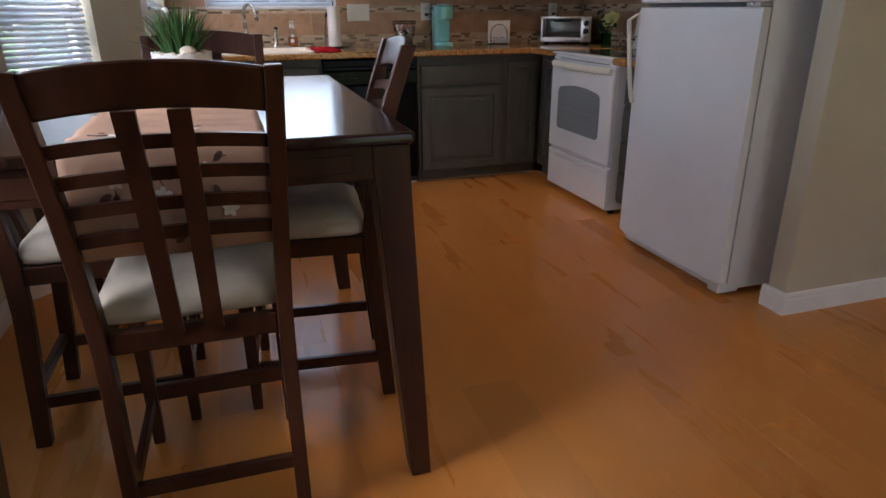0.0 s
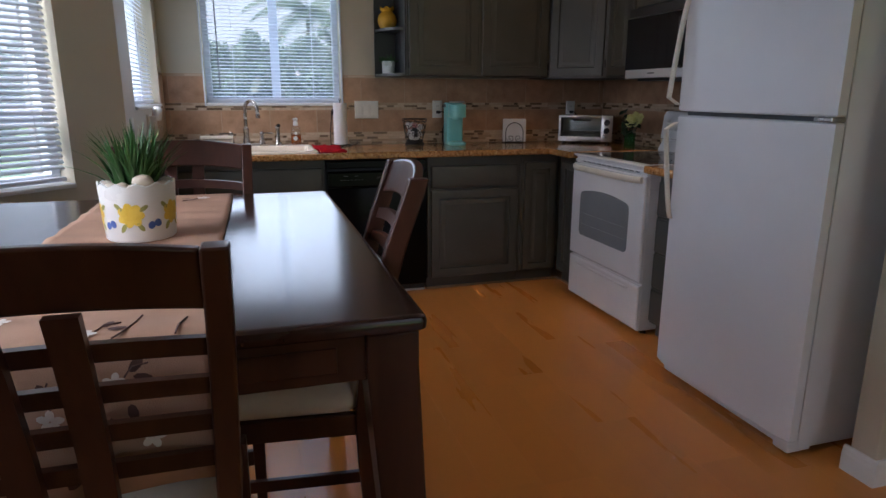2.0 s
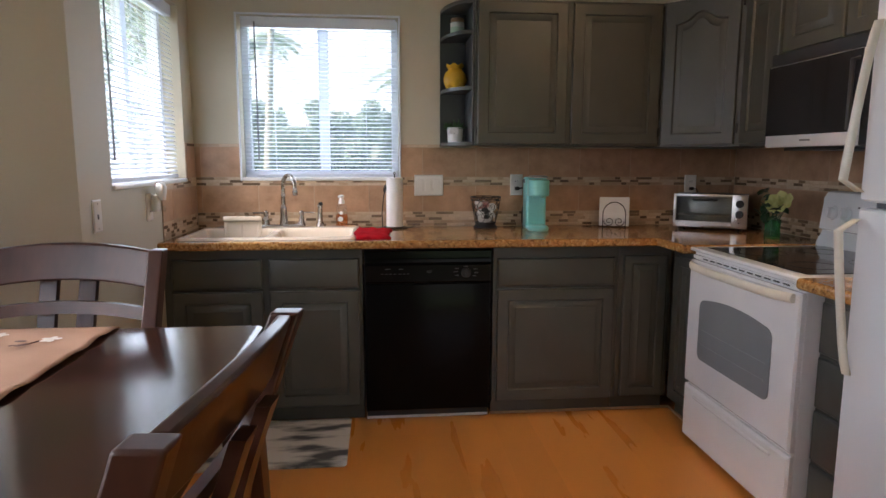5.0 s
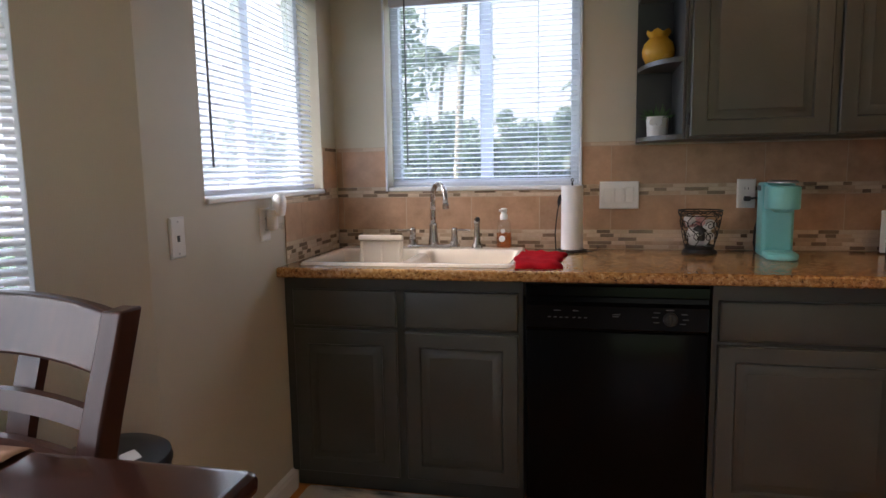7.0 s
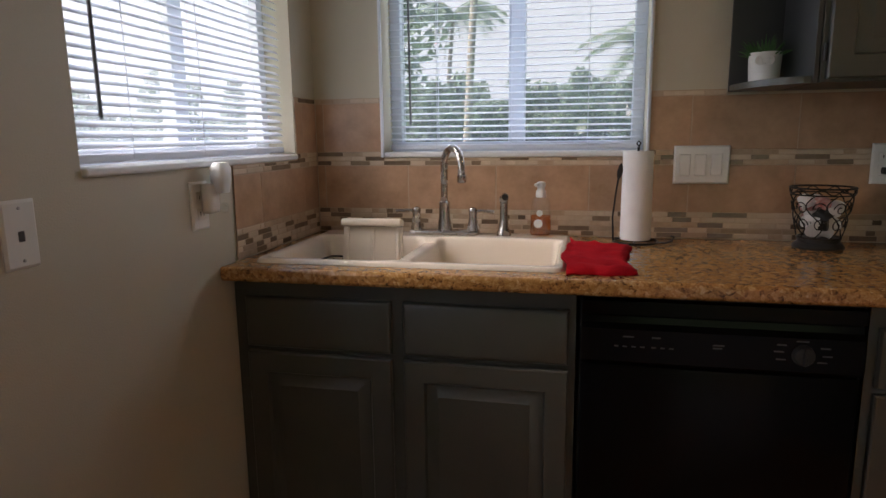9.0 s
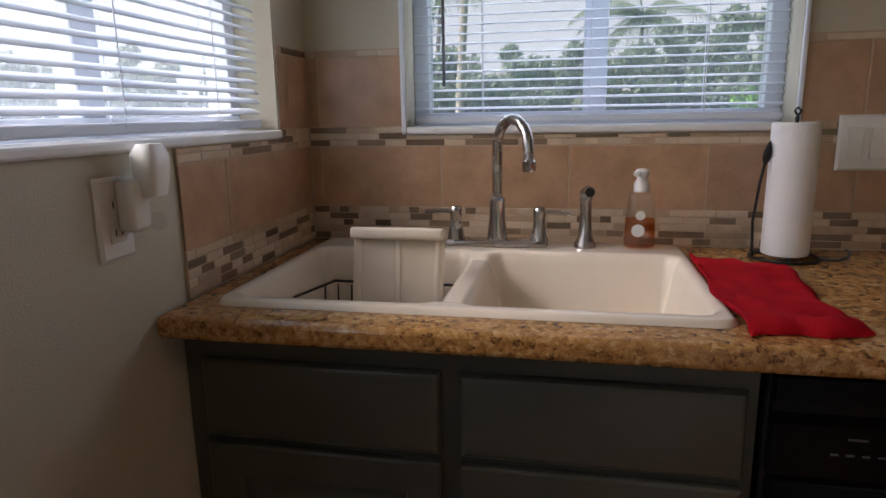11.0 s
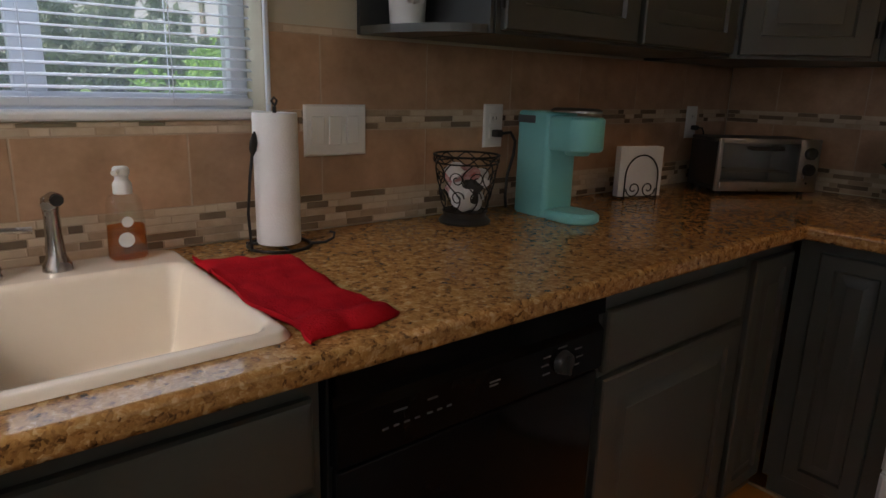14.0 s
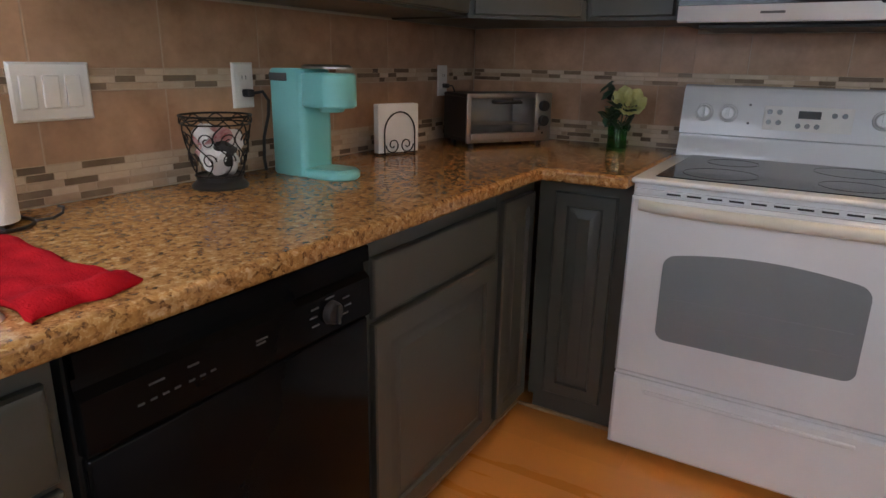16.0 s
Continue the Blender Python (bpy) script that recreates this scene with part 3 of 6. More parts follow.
# open end shelf
sh = thing("end_shelf", Matrix.Translation((1.249, 5.196, 0)), "grey painted open end shelf with quarter-round boards", "shelf")
# Back and side are a darker grey than the boards.
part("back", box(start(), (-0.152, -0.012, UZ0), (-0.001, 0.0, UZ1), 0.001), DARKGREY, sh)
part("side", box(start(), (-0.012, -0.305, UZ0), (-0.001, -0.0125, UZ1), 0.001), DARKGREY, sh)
for z in (UZ0, 1.652, 1.932, UZ1 - 0.018):
    arc = [(-0.0125 - 0.138 * math.sin(a), -0.0125 - 0.285 * math.cos(a), 0) for a in (math.pi / 2 * k / 12 for k in range(13))]
    ring = [(-0.0125, -0.0125, 0)] + arc
    bm = loft(start(), [[(x, y, z) for x, y, _ in ring], [(x, y, z + 0.018) for x, y, _ in ring]])
    part("shelf_board", bm, GREY, sh)


# ---- countertop and sink ----
HX0, HX1, HY0, HY1 = -0.178, 0.622, 4.625, 5.125
CT0, CT1 = 0.876, 0.915
bm = cells(start(), [X_LEFT + 0.001, HX0, HX1, 2.108, X_RIGHT - 0.001], [4.272, 4.535, HY0, HY1, Y_BACK - 0.001],
           lambda i, j: (j >= 1 or i == 3) and not (i == 1 and j == 2), CT0, CT1)
soften(single("countertop", bm, GRANITE, "polished brown speckled granite L-shaped countertop", "countertop"), 0.010, 4)
bm = box(start(), (2.108, 3.128, CT0), (X_RIGHT - 0.001, 3.496, CT1))
soften(single("countertop", bm, GRANITE, "short polished brown granite countertop between stove and refrigerator", "countertop"), 0.014, 4)

sink = thing("sink", Matrix.Translation((0, 0, 0)), "cream enamel double-bowl drop-in sink", "sink")
b0, b1, b2, b3, yb0, yb1 = -0.162, 0.18, 0.226, 0.612, 4.645, 5.025


def inside(x, y, x0, x1, y0, y1, r):
    """Depth of a point inside a rounded rectangle, negative outside."""
    qx, qy = abs(x - (x0 + x1) / 2) - (x1 - x0) / 2 + r, abs(y - (y0 + y1) / 2) - (y1 - y0) / 2 + r
    return r - math.hypot(max(qx, 0), max(qy, 0)) - min(max(qx, qy), 0)


def basin_height(x, y):
    edge = inside(x, y, -0.195, 0.640, 4.602, 5.158, 0.035)
    z = 0.927 - 0.0112 * (1 - min(1, max(edge, 0) / 0.012)) ** 2
    for x0, x1, dp in ((b0, b1, 0.19), (b2, b3, 0.16)):
        d = inside(x, y, x0 - 0.012, x1 + 0.012, yb0 - 0.020, yb1 + 0.022, 0.042)
        if d > 0:
            lip = 0.009 * min(1, d / 0.013) ** 2
            s = min(1, max(0, (d - 0.013) / 0.038))
            z -= lip + (dp - 0.009) * math.sin(math.pi / 2 * s) ** 1.15
    low = inside(x, y, b1 - 0.03, b2 + 0.03, yb0 - 0.01, yb1 + 0.01, 0.03)
    return z - 0.014 * min(1, max(low, 0) / 0.03) ** 2


bm = start()
NXS, NYS = 214, 139
grid = [[bm.verts.new((-0.195 + 0.835 * i / NXS, 4.602 + 0.556 * j / NYS, 0)) for j in range(NYS + 1)] for i in range(NXS + 1)]
for row in grid:
    for v in row:
        cx, cy = min(max(v.co.x, -0.160), 0.605), min(max(v.co.y, 4.637), 5.123)
        d = math.hypot(v.co.x - cx, v.co.y - cy)
        if d > 0.035:
            v.co.x, v.co.y = cx + (v.co.x - cx) * 0.035 / d, cy + (v.co.y - cy) * 0.035 / d
        v.co.z = basin_height(v.co.x, v.co.y)
for p, q in zip(grid, grid[1:]):
    for k in range(NYS):
        bm.faces.new((p[k], q[k], q[k + 1], p[k + 1]))
part("basin", bm, SINK, sink, smooth=60)
for x0, x1, dp in ((b0, b1, 0.19), (b2, b3, 0.16)):
    part("drain", lathe(start(), [(0.001, 0.0), (0.036, 0.0), (0.042, 0.004), (0.03, 0.005), (0.028, 0.001), (0.001, 0.001)], 24,
                        Matrix.Translation(((x0 + x1) / 2, (yb0 + yb1) / 2, 0.929 - dp))), NICKEL, sink, smooth=30)

fa = thing("faucet", Matrix.Translation((0.232, 5.098, 0.927)), "brushed nickel gooseneck kitchen faucet with two lever handles", "faucet")
bm = box(start(), (-0.115, -0.028, 0.0004), (0.115, 0.028, 0.014), 0.006, seg=3)
part("base_plate", bm, NICKEL, fa, smooth=40)
pts = [(0, 0, 0.014), (0, 0, 0.19)]
dx, dy = 0.64, -0.77
for k in range(0, 13):
    a = math.pi * k / 12
    rr = 0.058
    pts.append((dx * rr * (1 - math.cos(a)), dy * rr * (1 - math.cos(a)), 0.225 + rr * math.sin(a)))
pts.append((dx * 0.119, dy * 0.119, 0.195))
bm = tube(start(), pts, 0.0115, 14)
lathe(bm, [(0.024, 0.0), (0.023, 0.012), (0.018, 0.05), (0.0175, 0.085), (0.019, 0.092), (0.013, 0.098)], 20, Matrix.Translation((0, 0, 0.013)))
lathe(bm, [(0.0115, 0.0), (0.0145, 0.004), (0.0145, 0.022), (0.012, 0.024)], 18, Matrix.Translation((dx * 0.119, dy * 0.119, 0.176)))
part("spout", bm, NICKEL, fa, smooth=40)
for s in (-1, 1):
    bm = lathe(start(), [(0.021, 0.0), (0.017, 0.02), (0.013, 0.045), (0.014, 0.06), (0.015, 0.068), (0.010, 0.076), (0.002, 0.078)], 18, Matrix.Translation((s * 0.095, 0, 0.013)))
    tube(bm, [(s * 0.095, 0, 0.077), (s * 0.125, -0.004, 0.079), (s * 0.165, -0.008, 0.076)], 0.005, 8, taper=[0.006, 0.0048, 0.0062])
    part("handle", bm, NICKEL, fa, smooth=40)
sp = thing("sink_sprayer", Matrix.Translation((0.428, 5.098, 0.927)), "brushed nickel side sprayer with a dark nozzle on the sink", "sprayer")
bm = lathe(start(), [(0.024, 0.0004), (0.023, 0.01), (0.016, 0.025), (0.0135, 0.06), (0.0125, 0.1), (0.0145, 0.118), (0.013, 0.128), (0.004, 0.134)], 20)
tube(bm, [(0, 0, 0.118), (0.004, -0.012, 0.128), (0.007, -0.026, 0.127)], 0.012, 12)
part("body", bm, NICKEL, sp, smooth=45)
part("nozzle", lathe(start(), [(0.010, 0), (0.0105, 0.003), (0.003, 0.0035)], 16, Matrix.Translation((0.0072, -0.0262, 0.127)) @ Matrix.Rotation(radians(100), 4, "X")), BLACKMATT, sp)

so = thing("soap_bottle", Matrix.Translation((0.545, 5.108, 0.9272)), "clear pump soap bottle half full of amber soap", "soap bottle")
rrect = lambda a, b, z, n=20: [(a * math.copysign(abs(math.cos(t)) ** 0.6, math.cos(t)), b * math.copysign(abs(math.sin(t)) ** 0.6, math.sin(t)), z) for t in (2 * math.pi * k / n for k in range(n))]
bm = loft(start(), [rrect(0.030, 0.020, 0.0), rrect(0.034, 0.023, 0.006), rrect(0.0325, 0.0225, 0.07), rrect(0.0285, 0.021, 0.108), rrect(0.025, 0.019, 0.119), rrect(0.014, 0.014, 0.126)])
bt = part("bottle", bm, CLEAR, so, smooth=50)
part("soap", loft(start(), [rrect(0.028, 0.018, 0.003), rrect(0.0325, 0.0215, 0.008), rrect(0.031, 0.0208, 0.064), rrect(0.0308, 0.0206, 0.065)]), SOAP, so, "amber liquid soap", smooth=50)
bm = lathe(start(), [(0.0165, 0.124), (0.0165, 0.142), (0.013, 0.147), (0.0115, 0.149), (0.0115, 0.157), (0.0145, 0.159), (0.0145, 0.169), (0.011, 0.173), (0.003, 0.174)], 18)
tube(bm, [(0, 0, 0.166), (-0.012, -0.014, 0.166), (-0.016, -0.019, 0.163)], 0.0055, 8)
part("pump", bm, PLATE, so, "white pump top", smooth=40)
bm = lathe(start(), [(0.013, 0.0), (0.014, 0.001), (0.0135, 0.002)], 18, Matrix.Translation((-0.006, -0.0236, 0.042)) @ Matrix.Rotation(radians(90), 4, "X"))
lathe(bm, [(0.009, 0.0), (0.010, 0.001), (0.0095, 0.002)], 18, Matrix.Translation((-0.002, -0.0236, 0.075)) @ Matrix.Rotation(radians(90), 4, "X"))
part("sticker", bm, PLATE, so, "round white stickers")

bd = thing("sink_board", Matrix.Translation((0.06, 4.83, 0.752)) @ Matrix.Rotation(radians(-12), 4, "X"), "cream plastic board standing in the sink bowl", "cutting board")
bm = box(start(), (-0.093, -0.005, 0.0), (0.093, 0.005, 0.255), 0.004)
part("board", bm, SINK, bd, smooth=40)
for x in (-0.085, -0.006, 0.073):
    part("rib", box(start(), (x, -0.009, 0.01), (x + 0.012, -0.0045, 0.235), 0.002), SINK, bd, smooth=40)
part("lip", box(start(), (-0.095, -0.03, 0.232), (0.095, 0.006, 0.256), 0.007, seg=3), SINK, bd, smooth=40)
rk = thing("sink_rack", Matrix.Translation((0.0, 4.83, 0.745)), "dark wire dish rack inside the sink bowl", "dish rack")
bm = start()
tube(bm, [(-0.13, -0.15, 0.10), (0.13, -0.15, 0.10), (0.165, -0.09, 0.135), (0.165, 0.08, 0.135), (-0.1, 0.1, 0.13), (-0.15, 0.0, 0.12)], 0.003, 6, closed=True)
part("rim_wire", bm, IRON, rk)
bm = start()
for k in range(9):
    x = -0.12 + 0.03 * k
    tube(bm, [(x, -0.15, 0.1), (x, -0.12, 0.003), (x, 0.08, 0.003), (x, 0.092, 0.125)], 0.002, 5)
part("wires", bm, IRON, rk)


# ---- dishwasher ----
dw = thing("dishwasher", upright(0.678, 4.6, 0), "black built-in dishwasher with a control panel and dial", "dishwasher")
part("body", box(start(), (0.0, 0.05, -0.56), (0.618, 0.862, 0.0), 0.002), BLACKMATT, dw)
part("door", box(start(), (0.004, 0.062, 0.0005), (0.614, 0.700, 0.02), 0.006, seg=3), BLACK, dw, smooth=40)
bm = loft(start(), [[(x, 0.704, 0.0005), (x, 0.704, 0.022), (x, 0.712, 0.028), (x, 0.79, 0.026), (x, 0.802, 0.012), (x, 0.818, 0.010), (x, 0.826, 0.026), (x, 0.858, 0.024), (x, 0.860, 0.0005)] for x in (0.004, 0.614)])
pn = part("control_panel", bm, BLACK, dw, "glossy black control panel with a grip recess", smooth=35)
part("dial", lathe(start(), [(0.024, 0.0), (0.022, 0.012), (0.019, 0.015), (0.002, 0.016)], 24, Matrix.Translation((0.49, 0.752, 0.027))), BLACKMATT, pn, smooth=40)
part("dial_grip", box(start(), (0.486, 0.732, 0.0425), (0.494, 0.772, 0.05), 0.002), BLACKMATT, pn)
MARK = material("pale_print", (0.07, 0.073, 0.077), (0.1, 0.103, 0.107), 10, 0.5)
for x0, x1, z in ((0.10, 0.125, 0.772), (0.165, 0.185, 0.772), (0.08, 0.09, 0.748), (0.1, 0.11, 0.748), (0.12, 0.13, 0.748), (0.14, 0.15, 0.748), (0.165, 0.175, 0.748), (0.185, 0.195, 0.748), (0.205, 0.215, 0.748),
                  (0.3, 0.325, 0.762), (0.3, 0.32, 0.755), (0.435, 0.455, 0.772), (0.43, 0.45, 0.756), (0.435, 0.455, 0.738), (0.525, 0.545, 0.768), (0.53, 0.55, 0.75), (0.52, 0.54, 0.735), (0.475, 0.5, 0.782)):
    part("print_mark", box(start(), (x0, z, 0.0272), (x1, z + 0.003, 0.0286)), MARK, pn, "small pale printed mark")
part("toe_panel", box(start(), (0.004, 0.004, -0.05), (0.614, 0.0495, -0.035), 0.002), BLACKMATT, dw)
single("trim", box(start(), (0.68, 4.632, 0.0006), (1.294, 4.648, 0.016), 0.004), TRIM, "white floor strip under the dishwasher", "trim", kind="structure")
WOODTRIM = material("light_wood_quarter_round", (0.32, 0.2, 0.11), (0.4, 0.26, 0.15), 12, 0.5)
single("trim", box(start(), (1.306, 4.636, 0.0006), (2.262, 4.6485, 0.014), 0.004), WOODTRIM, "light wood quarter round along the cabinets", "trim", kind="structure")
single("trim", box(start(), (2.251, 4.274, 0.0006), (2.2635, 4.634, 0.014), 0.004), WOODTRIM, "light wood quarter round along the cabinets", "trim", kind="structure")


# ---- stove ----
VENTGREY = material("grey_rack_seen_through_glass", (0.2, 0.22, 0.23), (0.24, 0.26, 0.27), 10, 0.3)
st = thing("stove", upright(2.165, 4.27, -90), "white electric range with a black glass cooktop and grey oven window", "stove")
SW = 0.765
part("body", box(start(), (0.003, 0.03, -0.64), (SW - 0.003, 0.893, -0.0005), 0.004), STOVEWHITE, st)
oval = lambda x0, x1, z0, z1, r, bow, n=6: (
    [(x0 + r - r * math.cos(a), z0 + r - r * math.sin(a)) for a in (math.pi / 2 * k / n for k in range(n + 1))]
    + [(x1 - r + r * math.sin(a), z0 + r - r * math.cos(a)) for a in (math.pi / 2 * k / n for k in range(n + 1))]
    + [(x1 - (x1 - x0) * f, z1 + bow * (1 - (2 * f - 1) ** 2) - (r - math.sqrt(max(0, r * r - max(0, r - (x1 - x0) * min(f, 1 - f)) ** 2))))
       for f in (0, 0.004, 0.012, 0.026, 0.045, *(0.07 + 0.86 * k / 10 for k in range(11)), 0.955, 0.974, 0.988, 0.996, 1)])
bm = loft(start(), [[(x, z, d) for x, z in ((i, 0.292 + i), (SW - i, 0.292 + i), (SW - i, 0.86 - i), (i, 0.86 - i))] for i, d in ((0.004, 0), (0.004, 0.014), (0.012, 0.022))])
dr = part("oven_door", bm, STOVEWHITE, st, smooth=30)
win = oval(0.115, SW - 0.135, 0.43, 0.69, 0.03, 0.028)
bm = loft(start(), [[(x, z, 0.0224) for x, z in win], [(x, z, 0.0255) for x, z in win]])
part("oven_window", bm, OVENGLASS, dr, "grey oven window glass with rounded corners", smooth=30)
bm = start()
for z in (0.50, 0.565):
    tube(bm, [(0.14, z, 0.0256), (SW - 0.16, z, 0.0256)], 0.0007, 5)
part("rack_lines", bm, VENTGREY, dr)
hp = [(0.03 + (SW - 0.06) * k / 16, 0.835, 0.03 + 0.034 * (1 - ((k / 16 - 0.5) * 2) ** 6)) for k in range(17)]
bm = loft(start(), [[(x, z + 0.017 * math.sin(a), d + 0.011 * math.cos(a)) for a in (2 * math.pi * k / 12 for k in range(12))] for x, z, d in hp])
part("handle", bm, CREAM, dr, "cream plastic bar handle", smooth=45)
part("vent_strip", box(start(), (0.008, 0.862, -0.0005), (SW - 0.008, 0.878, 0.012), 0.003), STOVEWHITE, st)
bm = start()
for k in range(11):
    box(bm, (0.1 + 0.055 * k, 0.867, 0.0115), (0.138 + 0.055 * k, 0.8725, 0.0131))
part("vent_slots", bm, BLACKMATT, st)
bm = loft(start(), [[(x, z, d) for x, z in ((i, 0.03 + i), (SW - i, 0.03 + i), (SW - i, 0.284 - i), (i, 0.284 - i))] for i, d in ((0.004, 0), (0.004, 0.012), (0.014, 0.02))])
dw_ = part("drawer", bm, STOVEWHITE, st, smooth=30)
part("drawer_grip", box(start(), (0.1, 0.238, 0.0195), (SW - 0.1, 0.252, 0.027), 0.0045, seg=3), STOVEWHITE, dw_, smooth=40)
bm = box(start(), (-0.002, 0.8935, -0.655), (SW + 0.002, 0.91, 0.024), 0.007, seg=3)
part("cooktop_frame", bm, STOVEWHITE, st, smooth=40)
gl = part("cooktop", box(start(), (0.055, 0.9104, -0.585), (SW - 0.055, 0.9135, -0.03), 0.001), COOKTOP, st, "black glass cooktop")
RINGM = material("burner_ring_print", (0.05, 0.05, 0.052), (0.065, 0.065, 0.07), 10, 0.2)
for bx, bz, br in ((0.21, -0.17, 0.105), (0.55, -0.17, 0.085), (0.21, -0.44, 0.08), (0.55, -0.44, 0.105)):
    bm = start()
    tube(bm, [(bx + br * math.cos(a), 0.9137, bz + br * math.sin(a)) for a in (2 * math.pi * k / 40 for k in range(40))], 0.0006, 4, closed=True)
    part("burner_ring", bm, RINGM, gl)
prof = [(-0.668, 0.905), (-0.575, 0.905), (-0.575, 0.925), (-0.60, 0.972), (-0.601, 0.984), (-0.585, 0.99), (-0.60, 1.13), (-0.615, 1.152), (-0.635, 1.158), (-0.668, 1.158)]
bm = loft(start(), [[(x, z, d) for d, z in prof] for x in (-0.002, SW + 0.002)])
bgd = part("back_panel", bm, STOVEWHITE, st, "white sloped control back panel", smooth=35)
lean = Matrix.Translation((0, 1.065, -0.5905)) @ Matrix.Rotation(radians(-6), 4, "X")
for kx in (0.075, 0.155, SW - 0.155, SW - 0.075):
    bm = lathe(start(), [(0.031, 0.001), (0.030, 0.006), (0.024, 0.009), (0.022, 0.022), (0.019, 0.025), (0.002, 0.025)], 24, lean @ Matrix.Translation((kx, 0, 0)))
    box(bm, (kx - 0.005, -0.021, 0.0225), (kx + 0.005, 0.021, 0.030), 0.002, lean)
    part("knob", bm, STOVEWHITE, bgd, smooth=40)
bm = start()
box(bm, (0.268, -0.048, 0.001), (0.53, 0.032, 0.0028), 0.001, lean)
part("button_panel", bm, PLATE, bgd, "pale button panel")
part("clock_display", box(start(), (0.372, -0.006, 0.003), (0.438, 0.019, 0.0048), 0.001, lean), BLACKMATT, bgd, "small dark clock display")
for bx, bz in ((0.285, 0.012), (0.315, 0.012), (0.285, -0.022), (0.315, -0.022), (0.375, -0.03), (0.402, -0.03), (0.43, -0.03), (0.476, 0.008), (0.505, 0.008)):
    part("button", lathe(start(), [(0.0085, 0.003), (0.008, 0.0044), (0.002, 0.0046)], 12, lean @ Matrix.Translation((bx, bz, 0))), OVENGLASS, bgd)
for bx, bz in ((0.222, 0.032), (0.222, -0.03)):
    part("indicator_light", lathe(start(), [(0.004, 0.001), (0.004, 0.003), (0.001, 0.0032)], 10, lean @ Matrix.Translation((bx, bz, 0))), BLACKMATT, bgd)
for fx in (0.05, SW - 0.05):
    for fd in (-0.06, -0.58):
        part("foot", lathe(start(), [(0.02, 0.0), (0.02, 0.008), (0.01, 0.01), (0.01, 0.031)], 12, Matrix.Translation((fx, 0, fd)) @ Matrix.Rotation(radians(-90), 4, "X")), BLACKMATT, st)

mw = thing("microwave", upright(2.475, 4.264, -90), "stainless over-range microwave with a dark glass door", "microwave")
part("body", box(start(), (0.002, 1.347, -0.39), (0.758, 1.743, -0.0005), 0.004), BLACKMATT, mw)
# Pale, barely metallic silver holds the bright reflection of the steel trim.
SILVER = material("silver_with_reflection", (0.58, 0.58, 0.59), (0.64, 0.64, 0.65), 8, 0.35, 0.2, bump=0.02)
md = part("door", box(start(), (0.002, 1.349, 0.0), (0.55, 1.69, 0.022), 0.005), SILVER, mw, smooth=40)
# Glass spread over most of the frame, its black standing for dark reflections there.
part("window_glass", box(start(), (0.004, 1.398, 0.0215), (0.548, 1.687, 0.0245), 0.001), COOKTOP, md, "black door glass, widened for the frame's dark reflection")
part("handle", tube(start(), [(0.533, 1.40, 0.022), (0.533, 1.405, 0.05), (0.533, 1.65, 0.05), (0.533, 1.655, 0.022)], 0.008, 10), BLACKMATT, md, smooth=45)
part("control_panel", box(start(), (0.553, 1.349, 0.0), (0.758, 1.69, 0.02), 0.004), COOKTOP, mw)
part("vent_grille", box(start(), (0.002, 1.693, -0.0004), (0.758, 1.743, 0.016), 0.005), BLACKMATT, mw)
part("underside_vent", box(start(), (0.06, 1.335, -0.34), (0.70, 1.3465, -0.03), 0.003), BLACKMATT, mw)
part("badge", box(start(), (0.235, 1.372, 0.0222), (0.30, 1.379, 0.0234), 0.0004), MARK, md)

# ---- refrigerator ----
fr = thing("refrigerator", upright(1.979, 3.115, -90), "white top-freezer refrigerator with curved vertical handles", "refrigerator")
FW = 0.775
part("body", box(start(), (0.004, 0.028, -0.735), (FW - 0.004, 1.715, -0.072), 0.006), WHITE, fr, smooth=40)


def bowed(z0, z1):
    n = 12
    rows = []
    for z, i in ((z0, 0.006), (z0 + 0.006, 0.0), (z1 - 0.006, 0.0), (z1, 0.006)):
        outer = [(i + (FW - 2 * i) * k / n, z, -0.012 * ((k / n - 0.5) * 2) ** 2 - i - (0.014 if k in (0, n) else 0)) for k in range(n + 1)]
        rows.append([(FW - i, z, -0.062), (i, z, -0.062)] + outer)
    return loft(start(), rows)


part("freezer_door", bowed(1.19, 1.722), WHITE, fr, smooth=25)
fd = part("fridge_door", bowed(0.062, 1.172), WHITE, fr, smooth=25)
part("gasket", box(start(), (0.012, 0.066, -0.0715), (FW - 0.012, 1.712, -0.0625)), MARK, fr)
for (za, zb) in ((1.215, 1.635), (1.145, 0.735)):
    n = 14
    bm = start()
    rings = []
    for k in range(n + 1):
        f = k / n
        z = za + (zb - za) * f
        out = 0.052 * min(1, f / 0.07) ** 0.5 * (1 - f) ** 0.7 + 0.004
        x = 0.024 + 0.012 * f
        rings.append([(x + 0.0125 * math.cos(a), z, out - 0.006 + 0.010 * math.sin(a)) for a in (2 * math.pi * j / 10 for j in range(10))])
    loft(bm, rings)
    part("handle", bm, CREAM, fr, "off-white curved door handle", smooth=50)
part("hinge", box(start(), (FW - 0.075, 1.1735, -0.07), (FW - 0.004, 1.1885, -0.012), 0.003), STEEL, fr)
part("top_hinge", box(start(), (FW - 0.09, 1.7225, -0.09), (FW - 0.01, 1.735, -0.02), 0.004), WHITE, fr)
part("badge", box(start(), (0.60, 1.585, -0.0075), (0.665, 1.592, -0.0035), 0.001), STEEL, fr)
part("toe_grille", box(start(), (0.012, 0.012, -0.14), (FW - 0.012, 0.058, -0.06), 0.004), WHITE, fr)
part("foot_cover", box(start(), (FW - 0.075, 0.014, -0.095), (FW - 0.006, 0.06, -0.03), 0.006), WHITE, fr)
